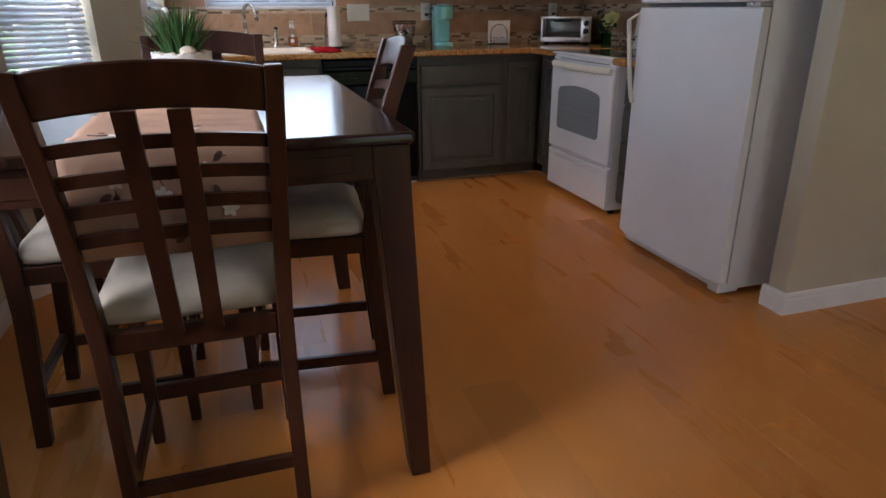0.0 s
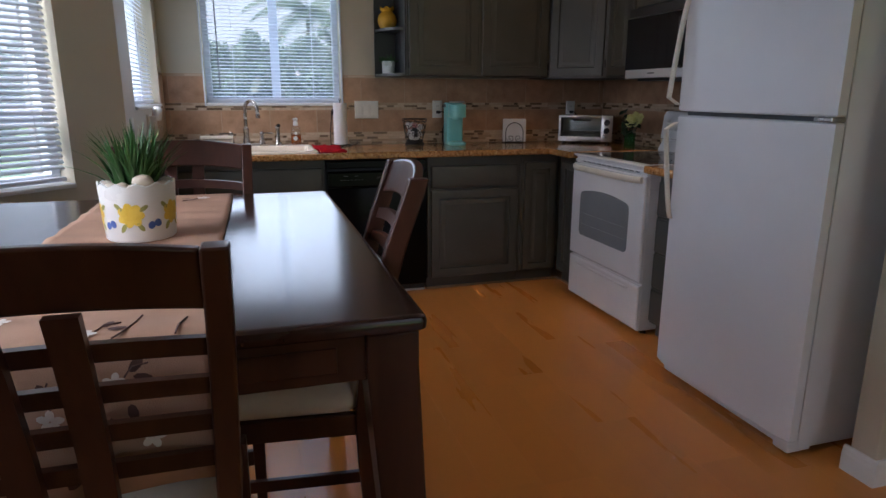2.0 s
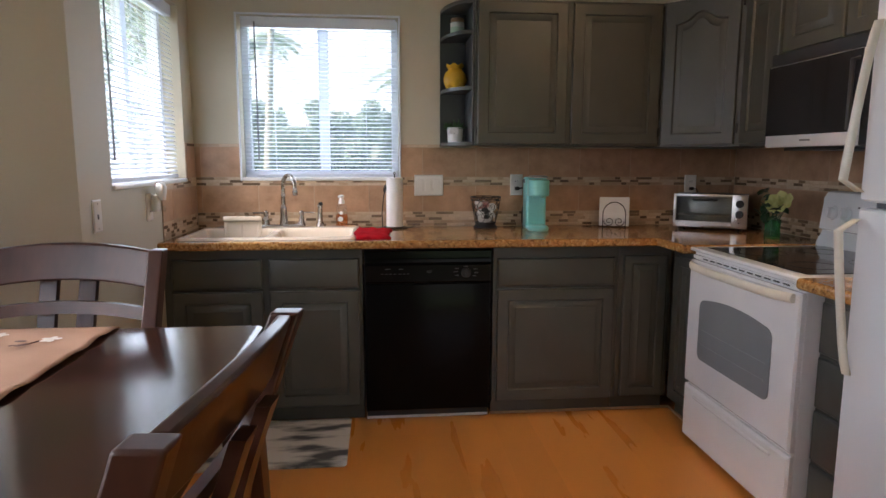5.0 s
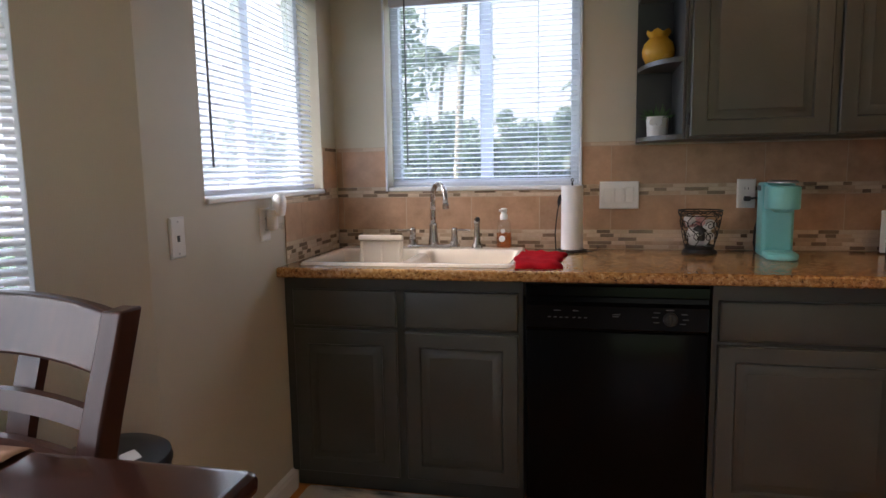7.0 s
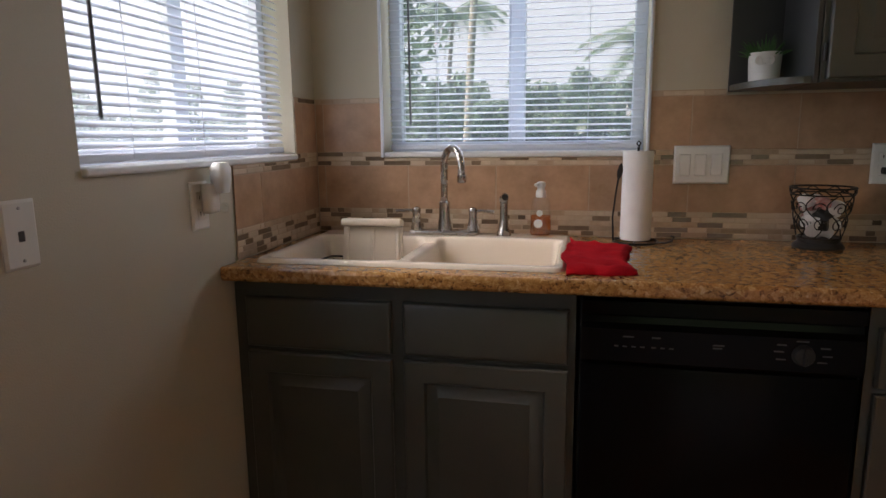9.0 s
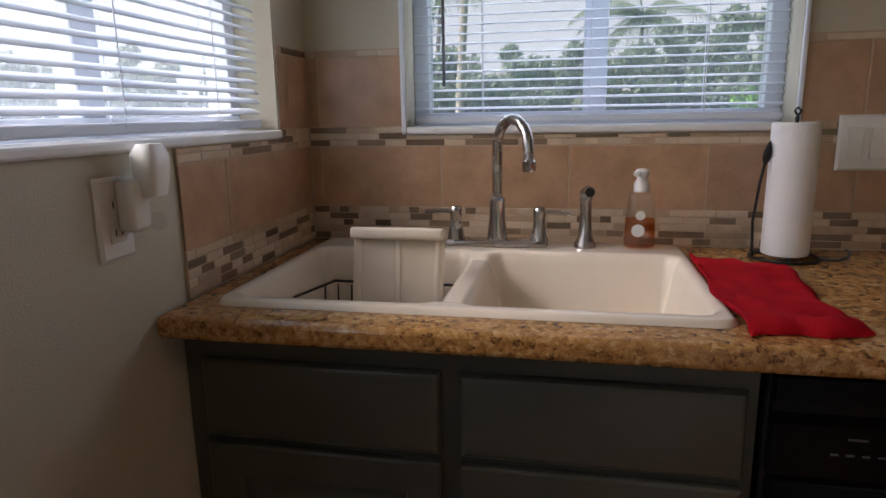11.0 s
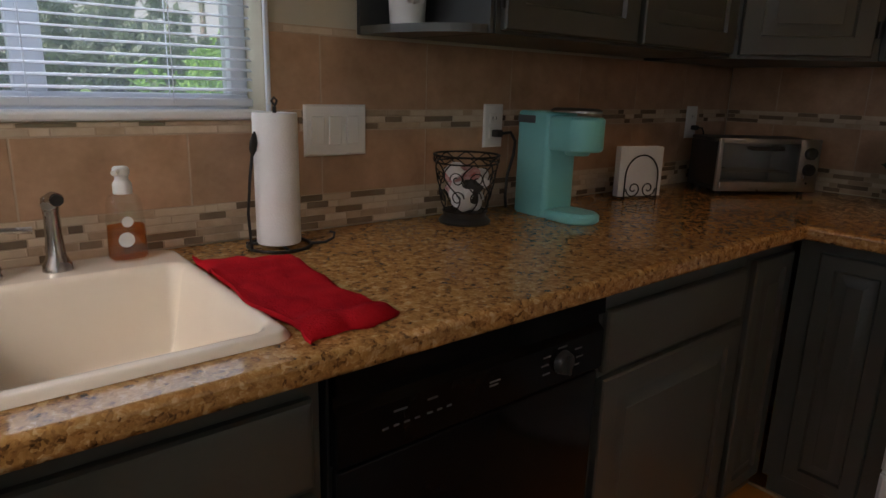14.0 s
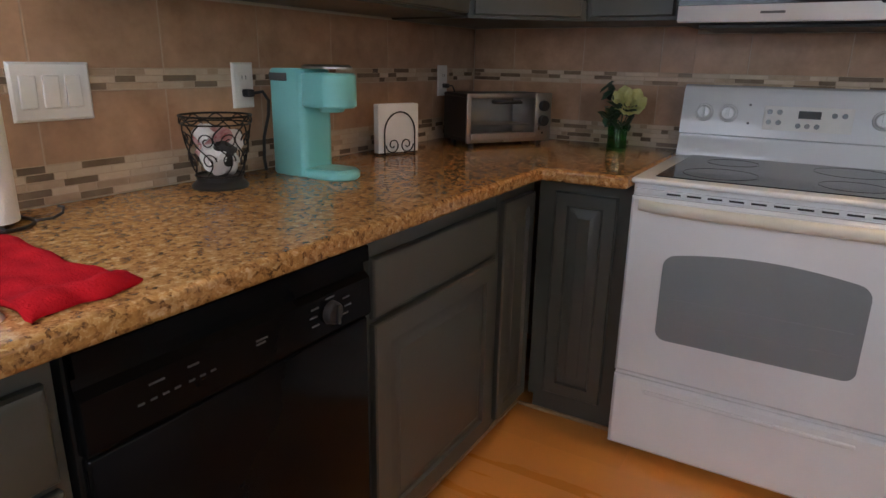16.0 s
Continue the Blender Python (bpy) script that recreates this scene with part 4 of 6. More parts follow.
for fx in (0.06, FW - 0.06):
    for dd in (-0.12, -0.68):
        part("roller", lathe(start(), [(0.015, -0.015), (0.015, 0.015)], 14, Matrix.Translation((fx, 0.0155, dd)) @ Matrix.Rotation(radians(90), 4, "Y")), BLACKMATT, fr)


# ---- dining table and chairs ----
TX, TY0, TY1, TZ = 0.498, 1.655, 3.0, 0.926
tb = thing("dining_table", Matrix.Translation((0, 0, 0)), "dark-stained wooden counter-height dining table", "table")


def rounded(x0, x1, y0, y1, r, z, n=6):
    out = []
    for cx, cy, a0 in ((x1 - r, y1 - r, 0), (x0 + r, y1 - r, 90), (x0 + r, y0 + r, 180), (x1 - r, y0 + r, 270)):
        out += [(cx + r * math.cos(radians(a0 + 90 * k / n)), cy + r * math.sin(radians(a0 + 90 * k / n)), z) for k in range(n + 1)]
    return out


bm = loft(start(), [rounded(-TX + i, TX - i, TY0 + i, TY1 - i, 0.014 if i < 0.01 else 0.006, z) for i, z in ((0.006, TZ - 0.026), (0.001, TZ - 0.022), (0.0, TZ - 0.010), (0.002, TZ - 0.0035), (0.006, TZ - 0.0006), (0.011, TZ), (0.016, TZ))])
part("tabletop", bm, TABLEWOOD, tb, smooth=35)
az0, az1 = TZ - 0.104, TZ - 0.0265
for (a, b) in (((-TX + 0.09, TY0 + 0.02), (TX - 0.09, TY0 + 0.042)), ((-TX + 0.09, TY1 - 0.042), (TX - 0.09, TY1 - 0.02)), ((-TX + 0.02, TY0 + 0.09), (-TX + 0.042, TY1 - 0.09)), ((TX - 0.042, TY0 + 0.09), (TX - 0.02, TY1 - 0.09))):
    bm = box(start(), (*a, az0), (*b, az1), 0.003)
    ap = part("apron", bm, WOOD, tb)
    lo, hi = [min(p, q) for p, q in zip(a, b)], [max(p, q) for p, q in zip(a, b)]
    bm = start()
    if hi[0] - lo[0] > hi[1] - lo[1]:
        y = lo[1] - 0.003 if lo[1] < 2 else hi[1] - 0.003
        box(bm, (lo[0] + 0.05, y, az0 + 0.018), (hi[0] - 0.05, y + 0.006, az1 - 0.018), 0.002)
    else:
        x = lo[0] - 0.003 if lo[0] < 0 else hi[0] - 0.003
        box(bm, (x, lo[1] + 0.05, az0 + 0.018), (x + 0.006, hi[1] - 0.05, az1 - 0.018), 0.002)
    part("raised_panel", bm, WOOD, ap)
for sx in (-1, 1):
    for y, sy in ((TY0, 1), (TY1, -1)):
        sq = lambda w, z, off: [(sx * (TX - 0.012 - off), y + sy * 0.012, z), (sx * (TX - 0.012 - off - w), y + sy * 0.012, z),
                                (sx * (TX - 0.012 - off - w), y + sy * (0.012 + w), z), (sx * (TX - 0.012 - off), y + sy * (0.012 + w), z)]
        bm = loft(start(), [sq(0.052, 0.0, -0.036), sq(0.055, 0.03, -0.035), sq(0.084, az0 + 0.02, 0.0), sq(0.084, az1, 0.0)])
        soften(part("leg", bm, WOOD, tb), 0.004, 2)


def bar(bm, stations):
    """A rectangular bar lofted through stations of (centre, half width x, half depth y or z axis pair)."""
    loft(bm, stations)
    return bm


def dining_chair():
    ch = thing("dining_chair", Matrix.Identity(4), "dark-stained wooden counter-height chair with a cream padded seat", "chair", "chairs round the table")
    path = [(0.012, 0.0), (0.028, 0.2), (0.044, 0.42), (0.046, 0.54), (0.034, 0.68), (0.008, 0.82), (-0.026, 0.94), (-0.076, 1.084)]
    for s in (-1, 1):
        bm = start()
        rings = []
        for y, z in path:
            x = s * (0.187 + 0.022 * min(1, max(0, (z - 0.5) / 0.55)))
            hw, hd = 0.017, 0.021 + 0.004 * (1 - abs(z - 0.55) / 0.55)
            rings.append([(x - hw, y - hd, z), (x + hw, y - hd, z), (x + hw, y + hd, z), (x - hw, y + hd, z)])
        loft(bm, rings)
        ob = part("rear_leg", bm, WOOD, ch)
        soften(ob, 0.004, 3)
        bm = loft(start(), [[(s * 0.187 - w, 0.425 - w, z), (s * 0.187 + w, 0.425 - w, z), (s * 0.187 + w, 0.425 + w, z), (s * 0.187 - w, 0.425 + w, z)] for w, z in ((0.015, 0.0), (0.021, 0.44), (0.021, 0.549))])
        soften(part("front_leg", bm, WOOD, ch), 0.004, 2)
        part("seat_rail", box(start(), (s * 0.187 - 0.011, 0.068, 0.496), (s * 0.187 + 0.011, 0.403, 0.549), 0.004), WOOD, ch)
        part("stretcher", box(start(), (s * 0.187 - 0.009, 0.045, 0.121), (s * 0.187 + 0.009, 0.41, 0.158), 0.003), WOOD, ch)
    part("seat_rail", box(start(), (-0.17, 0.030, 0.498), (0.17, 0.056, 0.549), 0.004), WOOD, ch)
    part("seat_rail", box(start(), (-0.166, 0.412, 0.496), (0.166, 0.436, 0.549), 0.004), WOOD, ch)
    part("stretcher", box(start(), (-0.171, 0.006, 0.145), (0.171, 0.026, 0.18), 0.003), WOOD, ch)
    part("stretcher", box(start(), (-0.172, 0.415, 0.14), (0.172, 0.435, 0.188), 0.003), WOOD, ch)

    def back_y(z):
        for (y0, z0), (y1, z1) in zip(path, path[1:]):
            if z0 <= z <= z1:
                return y0 + (y1 - y0) * (z - z0) / (z1 - z0)
        return path[-1][0]

    def cross(z0, z1, arch, half, thick, bow):
        n, rings = 14, []
        for k in range(n + 1):
            u = (k / n - 0.5) * 2
            x, lift, push = u * half, arch * (1 - u * u), -bow * (1 - u * u)
            ya, yb = back_y(z0) + push, back_y(z1) + push
            rings.append([(x, ya - thick, z0 + lift), (x, ya + thick, z0 + lift), (x, yb + thick, z1 + lift), (x, yb - thick, z1 + lift)])
        return loft(start(), rings)

    soften(part("top_rail", cross(0.998, 1.0815, 0.018, 0.193, 0.011, 0.024), WOOD, ch), 0.005, 3)
    for z in (0.756, 0.818, 0.880, 0.942):
        part("slat", cross(z - 0.014, z + 0.013, 0.014, 0.188, 0.007, 0.022), WOOD, ch, smooth=35)
    for s in (-1, 1):
        rings = []
        for k in range(13):
            z = 0.535 + (1.016 - 0.535) * k / 12
            y = back_y(z) - 0.024 * min(1, (z - 0.535) / 0.2) - 0.0155
            x = s * (0.040 + 0.004 * (k / 12))
            rings.append([(x - 0.019, y - 0.009, z), (x + 0.019, y - 0.009, z), (x + 0.019, y + 0.008, z), (x - 0.019, y + 0.008, z)])
        part("upright_slat", loft(start(), rings), WOOD, ch, smooth=35)
    rings = []
    for i, z in ((0.012, 0.5495), (0.0, 0.557), (-0.004, 0.58), (0.006, 0.606), (0.03, 0.622), (0.07, 0.631)):
        rings.append(rounded(-0.195 + i, 0.195 - i, 0.062 + i, 0.45 - i, 0.04, z, 5))
    part("seat", loft(start(), rings), CUSHION, ch, "cream padded fabric seat", smooth=60)
    return ch


chair = dining_chair()
chair.matrix_basis = pose(-0.004, 1.615, 0)
copy_thing(chair, pose(0.532, 2.266, 0, 0, 0, 84))
copy_thing(chair, pose(-0.519, 2.313, 0, 0, 0, -90))
copy_thing(chair, pose(0.030, 3.035, 0, 0, 0, 180))

# table runner
rn = thing("table_runner", Matrix.Translation((0, 0, 0)), "taupe satin table runner embroidered with white blossoms", "table runner")
line = [(1.6475, 0.715), (1.6485, 0.76), (1.6495, 0.8), (1.6515, 0.9), (1.653, 0.921), (1.662, 0.9285)]
line += [(1.70 + 1.27 * k / 80, 0.9287) for k in range(81)]
line += [(2.996, 0.9283), (3.003, 0.918), (3.0045, 0.85), (3.006, 0.78), (3.007, 0.715)]
bm = start()
NX = 22
gridv = []
for j, (y, z) in enumerate(line):
    row = []
    for i in range(NX + 1):
        x = -0.2 + 0.383 * i / NX
        on_top = 1.66 < y < 2.99
        rip = (0.003 + 0.003 * math.sin(y * 52 + 2 * math.sin(x * 7)) * math.sin(y * 11 + 1 + 2 * x)) if on_top else 0.0
        wav = 0.0 if on_top else -(0.006 * (1 + math.sin(x * 26 + 1.3)) * min(1, (0.92 - z) / 0.1)) * (1 if y < 2 else -1)
        row.append(bm.verts.new((x + 0.004 * math.sin(y * 5), y + wav, z + rip)))
    gridv.append(row)
for r0, r1 in zip(gridv, gridv[1:]):
    for i in range(NX):
        bm.faces.new((r0[i], r0[i + 1], r1[i + 1], r1[i]))
cloth = part("cloth", bm, RUNNER, rn, smooth=60)
mod = cloth.modifiers.new("thickness", "SOLIDIFY")
mod.thickness, mod.offset = 0.0012, 1
rng = random.Random(4)


def blossom(bm, m, r, petals=5):
    for k in range(petals):
        a = 2 * math.pi * k / petals + rng.random() * 0.3
        c0 = Matrix.Rotation(a, 4, "Z") @ Matrix.Translation((r * 0.55, 0, 0))
        vs = [bm.verts.new(m @ c0 @ Vector((0.5 * r * math.cos(t), 0.34 * r * math.sin(t), 0.0006 if q % 2 else 0.0))) for q, t in enumerate(2 * math.pi * q / 10 for q in range(10))]
        bm.faces.new(vs)


flat = lambda x, y: Matrix.Translation((x, y, 0.9358))
hang = lambda x, z: Matrix.Translation((x, 1.6300, z)) @ Matrix.Rotation(radians(90), 4, "X")
spots = [(flat(0.018, 1.686), 0.016), (flat(0.04, 1.80), 0.013), (flat(-0.11, 1.77), 0.016), (flat(0.1, 2.88), 0.02), (flat(-0.02, 2.92), 0.018), (flat(-0.12, 2.87), 0.016),
         (hang(0.06, 0.885), 0.014), (hang(-0.02, 0.84), 0.016), (hang(0.10, 0.80), 0.017), (hang(0.03, 0.765), 0.014), (hang(-0.10, 0.87), 0.014)]
for m, r in spots:
    bm = start()
    blossom(bm, m, r)
    part("blossom", bm, PETAL, rn, "white embroidered blossom")
bm = start()
for k, (m, r) in enumerate(spots):
    a = 0.7 + k
    tube(bm, [m @ Vector((r * math.cos(a), r * math.sin(a), 0)), m @ Vector((2.2 * r * math.cos(a + 0.3), 2.2 * r * math.sin(a + 0.3), 0)), m @ Vector((3.6 * r * math.cos(a + 0.1), 3.4 * r * math.sin(a + 0.1), 0))], 0.0013, 5)
    for b in (0.25, -0.35):
        c0 = m @ Matrix.Translation((2.6 * r * math.cos(a + b), 2.6 * r * math.sin(a + b), 0)) @ Matrix.Rotation(a + 2 * b, 4, "Z")
        bm.faces.new([bm.verts.new(c0 @ Vector((0.013 * math.cos(t), 0.007 * math.sin(t), 0.0004))) for t in (2 * math.pi * q / 8 for q in range(8))])
for twig in (((0.057, 1.661), (0.069, 1.689), (0.078, 1.72), (0.083, 1.749)),
             ((0.137, 1.658), (0.138, 1.694), (0.147, 1.723))):
    tube(bm, [(x, y, 0.9358) for x, y in twig], 0.0016, 5)
part("twigs_and_leaves", bm, TWIG, rn, "dark brown embroidered twigs and leaves")

# potted grass on the runner
PX, PY = 0.0, 2.337
pt = thing("plant_pot", Matrix.Translation((PX, PY, 0.9345)), "white ceramic pot with painted yellow flowers and green grass", "potted plant")
RB, RT, PH = 0.074, 0.081, 0.126
bm = lathe(start(), [(0.02, 0.0), (RB - 0.004, 0.0), (RB, 0.005), (RT, PH), (RT - 0.004, PH + 0.002), (RT - 0.008, PH - 0.002), (RT - 0.01, PH - 0.03), (0.01, PH - 0.032)], 48,
           wave=lambda a, z: 0.004 * math.sin(a * 12) * (1 if z > PH - 0.02 else 0))
pot = part("pot", bm, CERAMIC, pt, smooth=40)


def decal(bm, ang, z, du, dv, ru, rv, tilt=0.0, lift=0.0006):
    vs = []
    for k in range(12):
        t = 2 * math.pi * k / 12
        u, v = ru * math.cos(t), rv * math.sin(t)
        u, v = du + u * math.cos(tilt) - v * math.sin(tilt), dv + u * math.sin(tilt) + v * math.cos(tilt)
        zz = z + v
        r = RB + (RT - RB) * zz / PH + lift
        a = ang + u / r
        vs.append(bm.verts.new((r * math.cos(a), r * math.sin(a), zz)))
    bm.faces.new(vs)


for k in range(5):
    flowers, blues, leaves = start(), start(), start()
    a = radians(-95 + 72 * k)
    for q in range(7):
        t = 2 * math.pi * q / 7
        decal(flowers, a, 0.062, 0.016 * math.cos(t), 0.015 * math.sin(t), 0.013, 0.010, t)
    decal(flowers, a, 0.062, 0, 0, 0.012, 0.012, 0, 0.001)
    for q, t in enumerate((0.6, 2.4, 4.2, 5.3)):
        decal(leaves, a, 0.06, 0.034 * math.cos(t), 0.03 * math.sin(t), 0.011, 0.005, t)
    for du in (-0.007, 0.007):
        decal(blues, a + radians(36), 0.038, du, 0.004 if du > 0 else 0, 0.008, 0.009, du * 60)
    part("painted_flower", flowers, YELLOWPAINT, pot, "painted yellow flower")
    tagged(part("painted_leaf_spray", leaves, LEAFPAINT, pot), kind="stuff")
    part("painted_butterfly", blues, BLUEPAINT, pot, "painted blue butterfly")
bm = start()
for k in range(190):
    a, rr = rng.random() * 2 * math.pi, 0.045 * math.sqrt(rng.random())
    h, bend = 0.075 + 0.08 * rng.random(), 0.015 + 0.07 * rng.random() ** 1.4
    if k == 0:
        a, rr, h, bend = math.radians(190), 0.04, 0.075, 0.125
    bx, by = rr * math.cos(a), rr * math.sin(a)
    da = a + rng.uniform(-0.7, 0.7)
    prev = None
    wd = 0.0036 + 0.0022 * rng.random()
    for q in range(6):
        f = q / 5
        x, y = bx + bend * f * f * math.cos(da), by + bend * f * f * math.sin(da)
        z = PH - 0.03 + (h + 0.02) * (f - 0.18 * f * f * (bend / 0.1))
        w = wd * (1 - f ** 2) + 0.0002
        cur = (bm.verts.new((x - w * math.sin(da), y + w * math.cos(da), z)), bm.verts.new((x, y, z - w * 0.7)), bm.verts.new((x + w * math.sin(da), y - w * math.cos(da), z)))
        if prev:
            bm.faces.new((prev[0], prev[1], cur[1], cur[0]))
            bm.faces.new((prev[1], prev[2], cur[2], cur[1]))
        prev = cur
tagged(part("grass_tuft", bm, GRASS, pt, "long green grass blades", smooth=60), kind="stuff")


def pebble(bm, m, r, seed):
    made = bmesh.ops.create_icosphere(bm, subdivisions=2, radius=1.0)["verts"]
    for v in made:
        d = 1 + 0.15 * noise.noise(v.co * 1.3 + Vector((seed, 0, 0)))
        v.co = m @ Vector((v.co.x * r * d, v.co.y * r * 0.85 * d, v.co.z * r * 0.7 * d))


for k, (x, y, r) in enumerate(((0.022, -0.055, 0.024), (-0.02, -0.058, 0.013), (0.055, -0.035, 0.013), (-0.045, -0.045, 0.012), (0.06, 0.02, 0.014), (-0.06, 0.0, 0.013), (0.0, -0.066, 0.01))):
    bm = start()
    pebble(bm, Matrix.Translation((x, y, PH - 0.012 + r * 0.75)), r, k)
    part("pebble", bm, STONE, pt, smooth=60)


# ---- things on the counter ----
def spiral(cx, cz, r, turns, a0, flip=1, y=0.0, n=26):
    return [(cx + flip * r * (1 - k / n * 0.8) * math.cos(a0 + turns * 2 * math.pi * k / n), y, cz + r * (1 - k / n * 0.8) * math.sin(a0 + turns * 2 * math.pi * k / n)) for k in range(n + 1)]


ph = thing("paper_towel_holder", Matrix.Translation((0.836, 5.088, 0.9154)), "dark wrought-iron paper towel holder with a white roll", "paper towel holder")
ring = lambda r, z, n=28: [(r * math.cos(2 * math.pi * k / n), r * math.sin(2 * math.pi * k / n), z) for k in range(n)]
bm = tube(start(), ring(0.066, 0.004), 0.0036, 8, closed=True)
for a in (0.4, 2.5, 4.6):
    tube(bm, [(0, 0, 0.006), (0.07 * math.cos(a), 0.07 * math.sin(a), 0.006)], 0.003, 6)
tube(bm, [(0.06, -0.03, 0.006), (0.085, -0.045, 0.008), (0.102, -0.05, 0.016), (0.108, -0.045, 0.026), (0.10, -0.038, 0.028)], 0.003, 6)
part("base", bm, IRON, ph, smooth=50)
bm = tube(start(), [(0, 0, 0.006), (0, 0, 0.292)], 0.004, 8)
tube(bm, [(0, 0, 0.292), (0.006, 0, 0.303), (0, 0, 0.31), (-0.006, 0, 0.303), (0, 0, 0.294)], 0.0025, 6)
part("spindle", bm, IRON, ph, smooth=50)
bm = tube(start(), [(-0.066, -0.012, 0.005), (-0.07, -0.012, 0.08), (-0.062, -0.012, 0.16), (-0.056, -0.012, 0.2)], 0.003, 6)
lathe(bm, [(0.002, 0), (0.0075, 0.012), (0.0085, 0.026), (0.005, 0.042), (0.001, 0.05)], 10, Matrix.Translation((-0.056, -0.012, 0.195)) @ Matrix.Rotation(radians(8), 4, "Y") @ Matrix.Diagonal((1, 0.5, 1, 1)))
part("tension_arm", bm, IRON, ph, smooth=50)
bm = lathe(start(), [(0.02, 0.011), (0.0445, 0.011), (0.0458, 0.014), (0.0452, 0.276), (0.044, 0.28), (0.021, 0.28), (0.02, 0.275)], 36)
part("paper_roll", bm, PAPER, ph, "white paper towel roll", smooth=40)

# red towel
tw = start()
NXT, NYT = 16, 30
corner = [Vector((0.632, 5.045)), Vector((0.806, 5.0)), Vector((0.806, 4.598)), Vector((0.64, 4.573))]
rows = []
for layer in (0, 1):
    g = []
    for j in range(NYT + 1):
        row = []
        for i in range(NXT + 1):
            u, v = i / NXT, j / NYT
            p = corner[0] * (1 - u) * (1 - v) + corner[1] * u * (1 - v) + corner[2] * u * v + corner[3] * (1 - u) * v
            wob = noise.noise(Vector((u * 3.1, v * 4.3, 0.4))) * 0.008 + noise.noise(Vector((u * 9, v * 12, 2.2))) * 0.006
            edge = min(u, 1 - u, v, 1 - v)
            puff = min(1, edge / 0.10) ** 0.5
            z = 0.9165 + (0.012 * 0 if layer == 0 else (0.003 + 0.009 * puff + abs(wob) * 0.8 * puff + 0.010 * math.exp(-((u - 0.28) / 0.14) ** 2) * v ** 3 + 0.009 * math.exp(-((v - 0.93) / 0.045) ** 2) * (0.6 + 0.4 * math.cos(u * 9)) - 0.006 * math.exp(-((v - 0.84) / 0.04) ** 2)))
            p = p + Vector((0.010 * math.sin(v * 6 + 1) + 0.004 * math.sin(v * 17), 0.008 * math.sin(u * 7) + 0.003 * math.sin(u * 19)))
            if p.x < 0.642 and p.y > 4.59:
                z = max(z, 0.9285 + (0.0 if layer == 0 else 0.006))
            row.append(tw.verts.new((p.x, p.y, z)))
        g.append(row)
    for r0, r1 in zip(g, g[1:]):
        for i in range(NXT):
            tw.faces.new((r0[i], r0[i + 1], r1[i + 1], r1[i]))
    rows.append(g)
rim_of = lambda g: g[0][:] + [r[-1] for r in g[1:]] + g[-1][-2::-1] + [r[0] for r in g[-2:0:-1]]
ra, rb = rim_of(rows[0]), rim_of(rows[1])
for k in range(len(ra)):
    q = (k + 1) % len(ra)
    tw.faces.new((ra[k], ra[q], rb[q], rb[k]))
single("towel", tw, RED, "folded red terry towel lying on the counter", "towel", smooth=70)

# basket of pods
bk = thing("pod_basket", Matrix.Translation((1.343, 5.072, 0.9154)) @ Matrix.Diagonal((1, 1, 0.94, 1)), "dark wire scroll basket filled with coffee pods", "basket")
bm = lathe(start(), [(0.02, 0.0), (0.066, 0.0), (0.068, 0.006), (0.062, 0.014), (0.055, 0.02), (0.056, 0.03), (0.02, 0.031)], 32)
part("foot", bm, BLACKMATT, bk, smooth=40)
brad = lambda z: 0.055 + (0.083 - 0.055) * ((z - 0.03) / 0.155) ** 0.8
for z, r in ((0.033, 0.0028), (0.165, 0.0022), (0.185, 0.003)):
    part("hoop", tube(start(), ring(brad(z), z, 36), r, 6, closed=True), IRON, bk, smooth=50)
bm = start()
tube(bm, [((brad(0.175) + 0.001) * math.cos(a), (brad(0.175) + 0.001) * math.sin(a), 0.175 + 0.008 * math.sin(a * 9)) for a in (2 * math.pi * k / 90 for k in range(90))], 0.0018, 5, closed=True)
part("wavy_rim_wire", bm, IRON, bk, smooth=50)
for k in range(9):
    a0 = 2 * math.pi * k / 9
    bm = start()
    pts = []
    for q in range(31):
        f = q / 30
        z = 0.034 + 0.13 * f
        a = a0 + 0.30 * math.sin(f * 2 * math.pi)
        pts.append((brad(z) * math.cos(a), brad(z) * math.sin(a), z))
    tube(bm, pts, 0.0019, 5)
    for zc, s in ((0.075, 1), (0.125, -1)):
        pts = []
        for q in range(21):
            t = q / 20 * 2 * math.pi * 1.3
            rr = 0.021 * (1 - 0.75 * q / 20)
            z = zc + rr * math.sin(t)
            a = a0 + 0.2 + s * rr * math.cos(t) / 0.08
            pts.append((brad(z) * math.cos(a), brad(z) * math.sin(a), z))
        tube(bm, pts, 0.0017, 5)
    part("scroll_wire", bm, IRON, bk, smooth=60)
for k in range(22):
    a, z = rng.random() * 6.28, 0.052 + 0.094 * (k / 22)
    rr = (brad(z) - 0.032) * (0.35 + 0.65 * rng.random())
    m = Matrix.Translation((rr * math.cos(a), rr * math.sin(a), z)) @ Euler((rng.uniform(0, 3), rng.uniform(0, 3), rng.uniform(0, 3))).to_matrix().to_4x4()
    bm = lathe(start(), [(0.008, -0.02), (0.0165, -0.02), (0.0175, -0.018), (0.0215, 0.017), (0.0235, 0.018), (0.0235, 0.0195), (0.005, 0.02)], 16, m)
    part("coffee_pod", bm, PODRED if k in (9, 15, 18, 20) else (BLACKMATT if k in (5, 12) else PODWHITE), bk, smooth=40)

# coffee maker
cm = thing("coffee_maker", pose(1.610, 4.99, 0.9154, 0, 0, -4) @ Matrix.Diagonal((1, 0.96, 0.97, 1)), "mint green slim single-serve coffee maker", "coffee maker")
HWD = 0.056


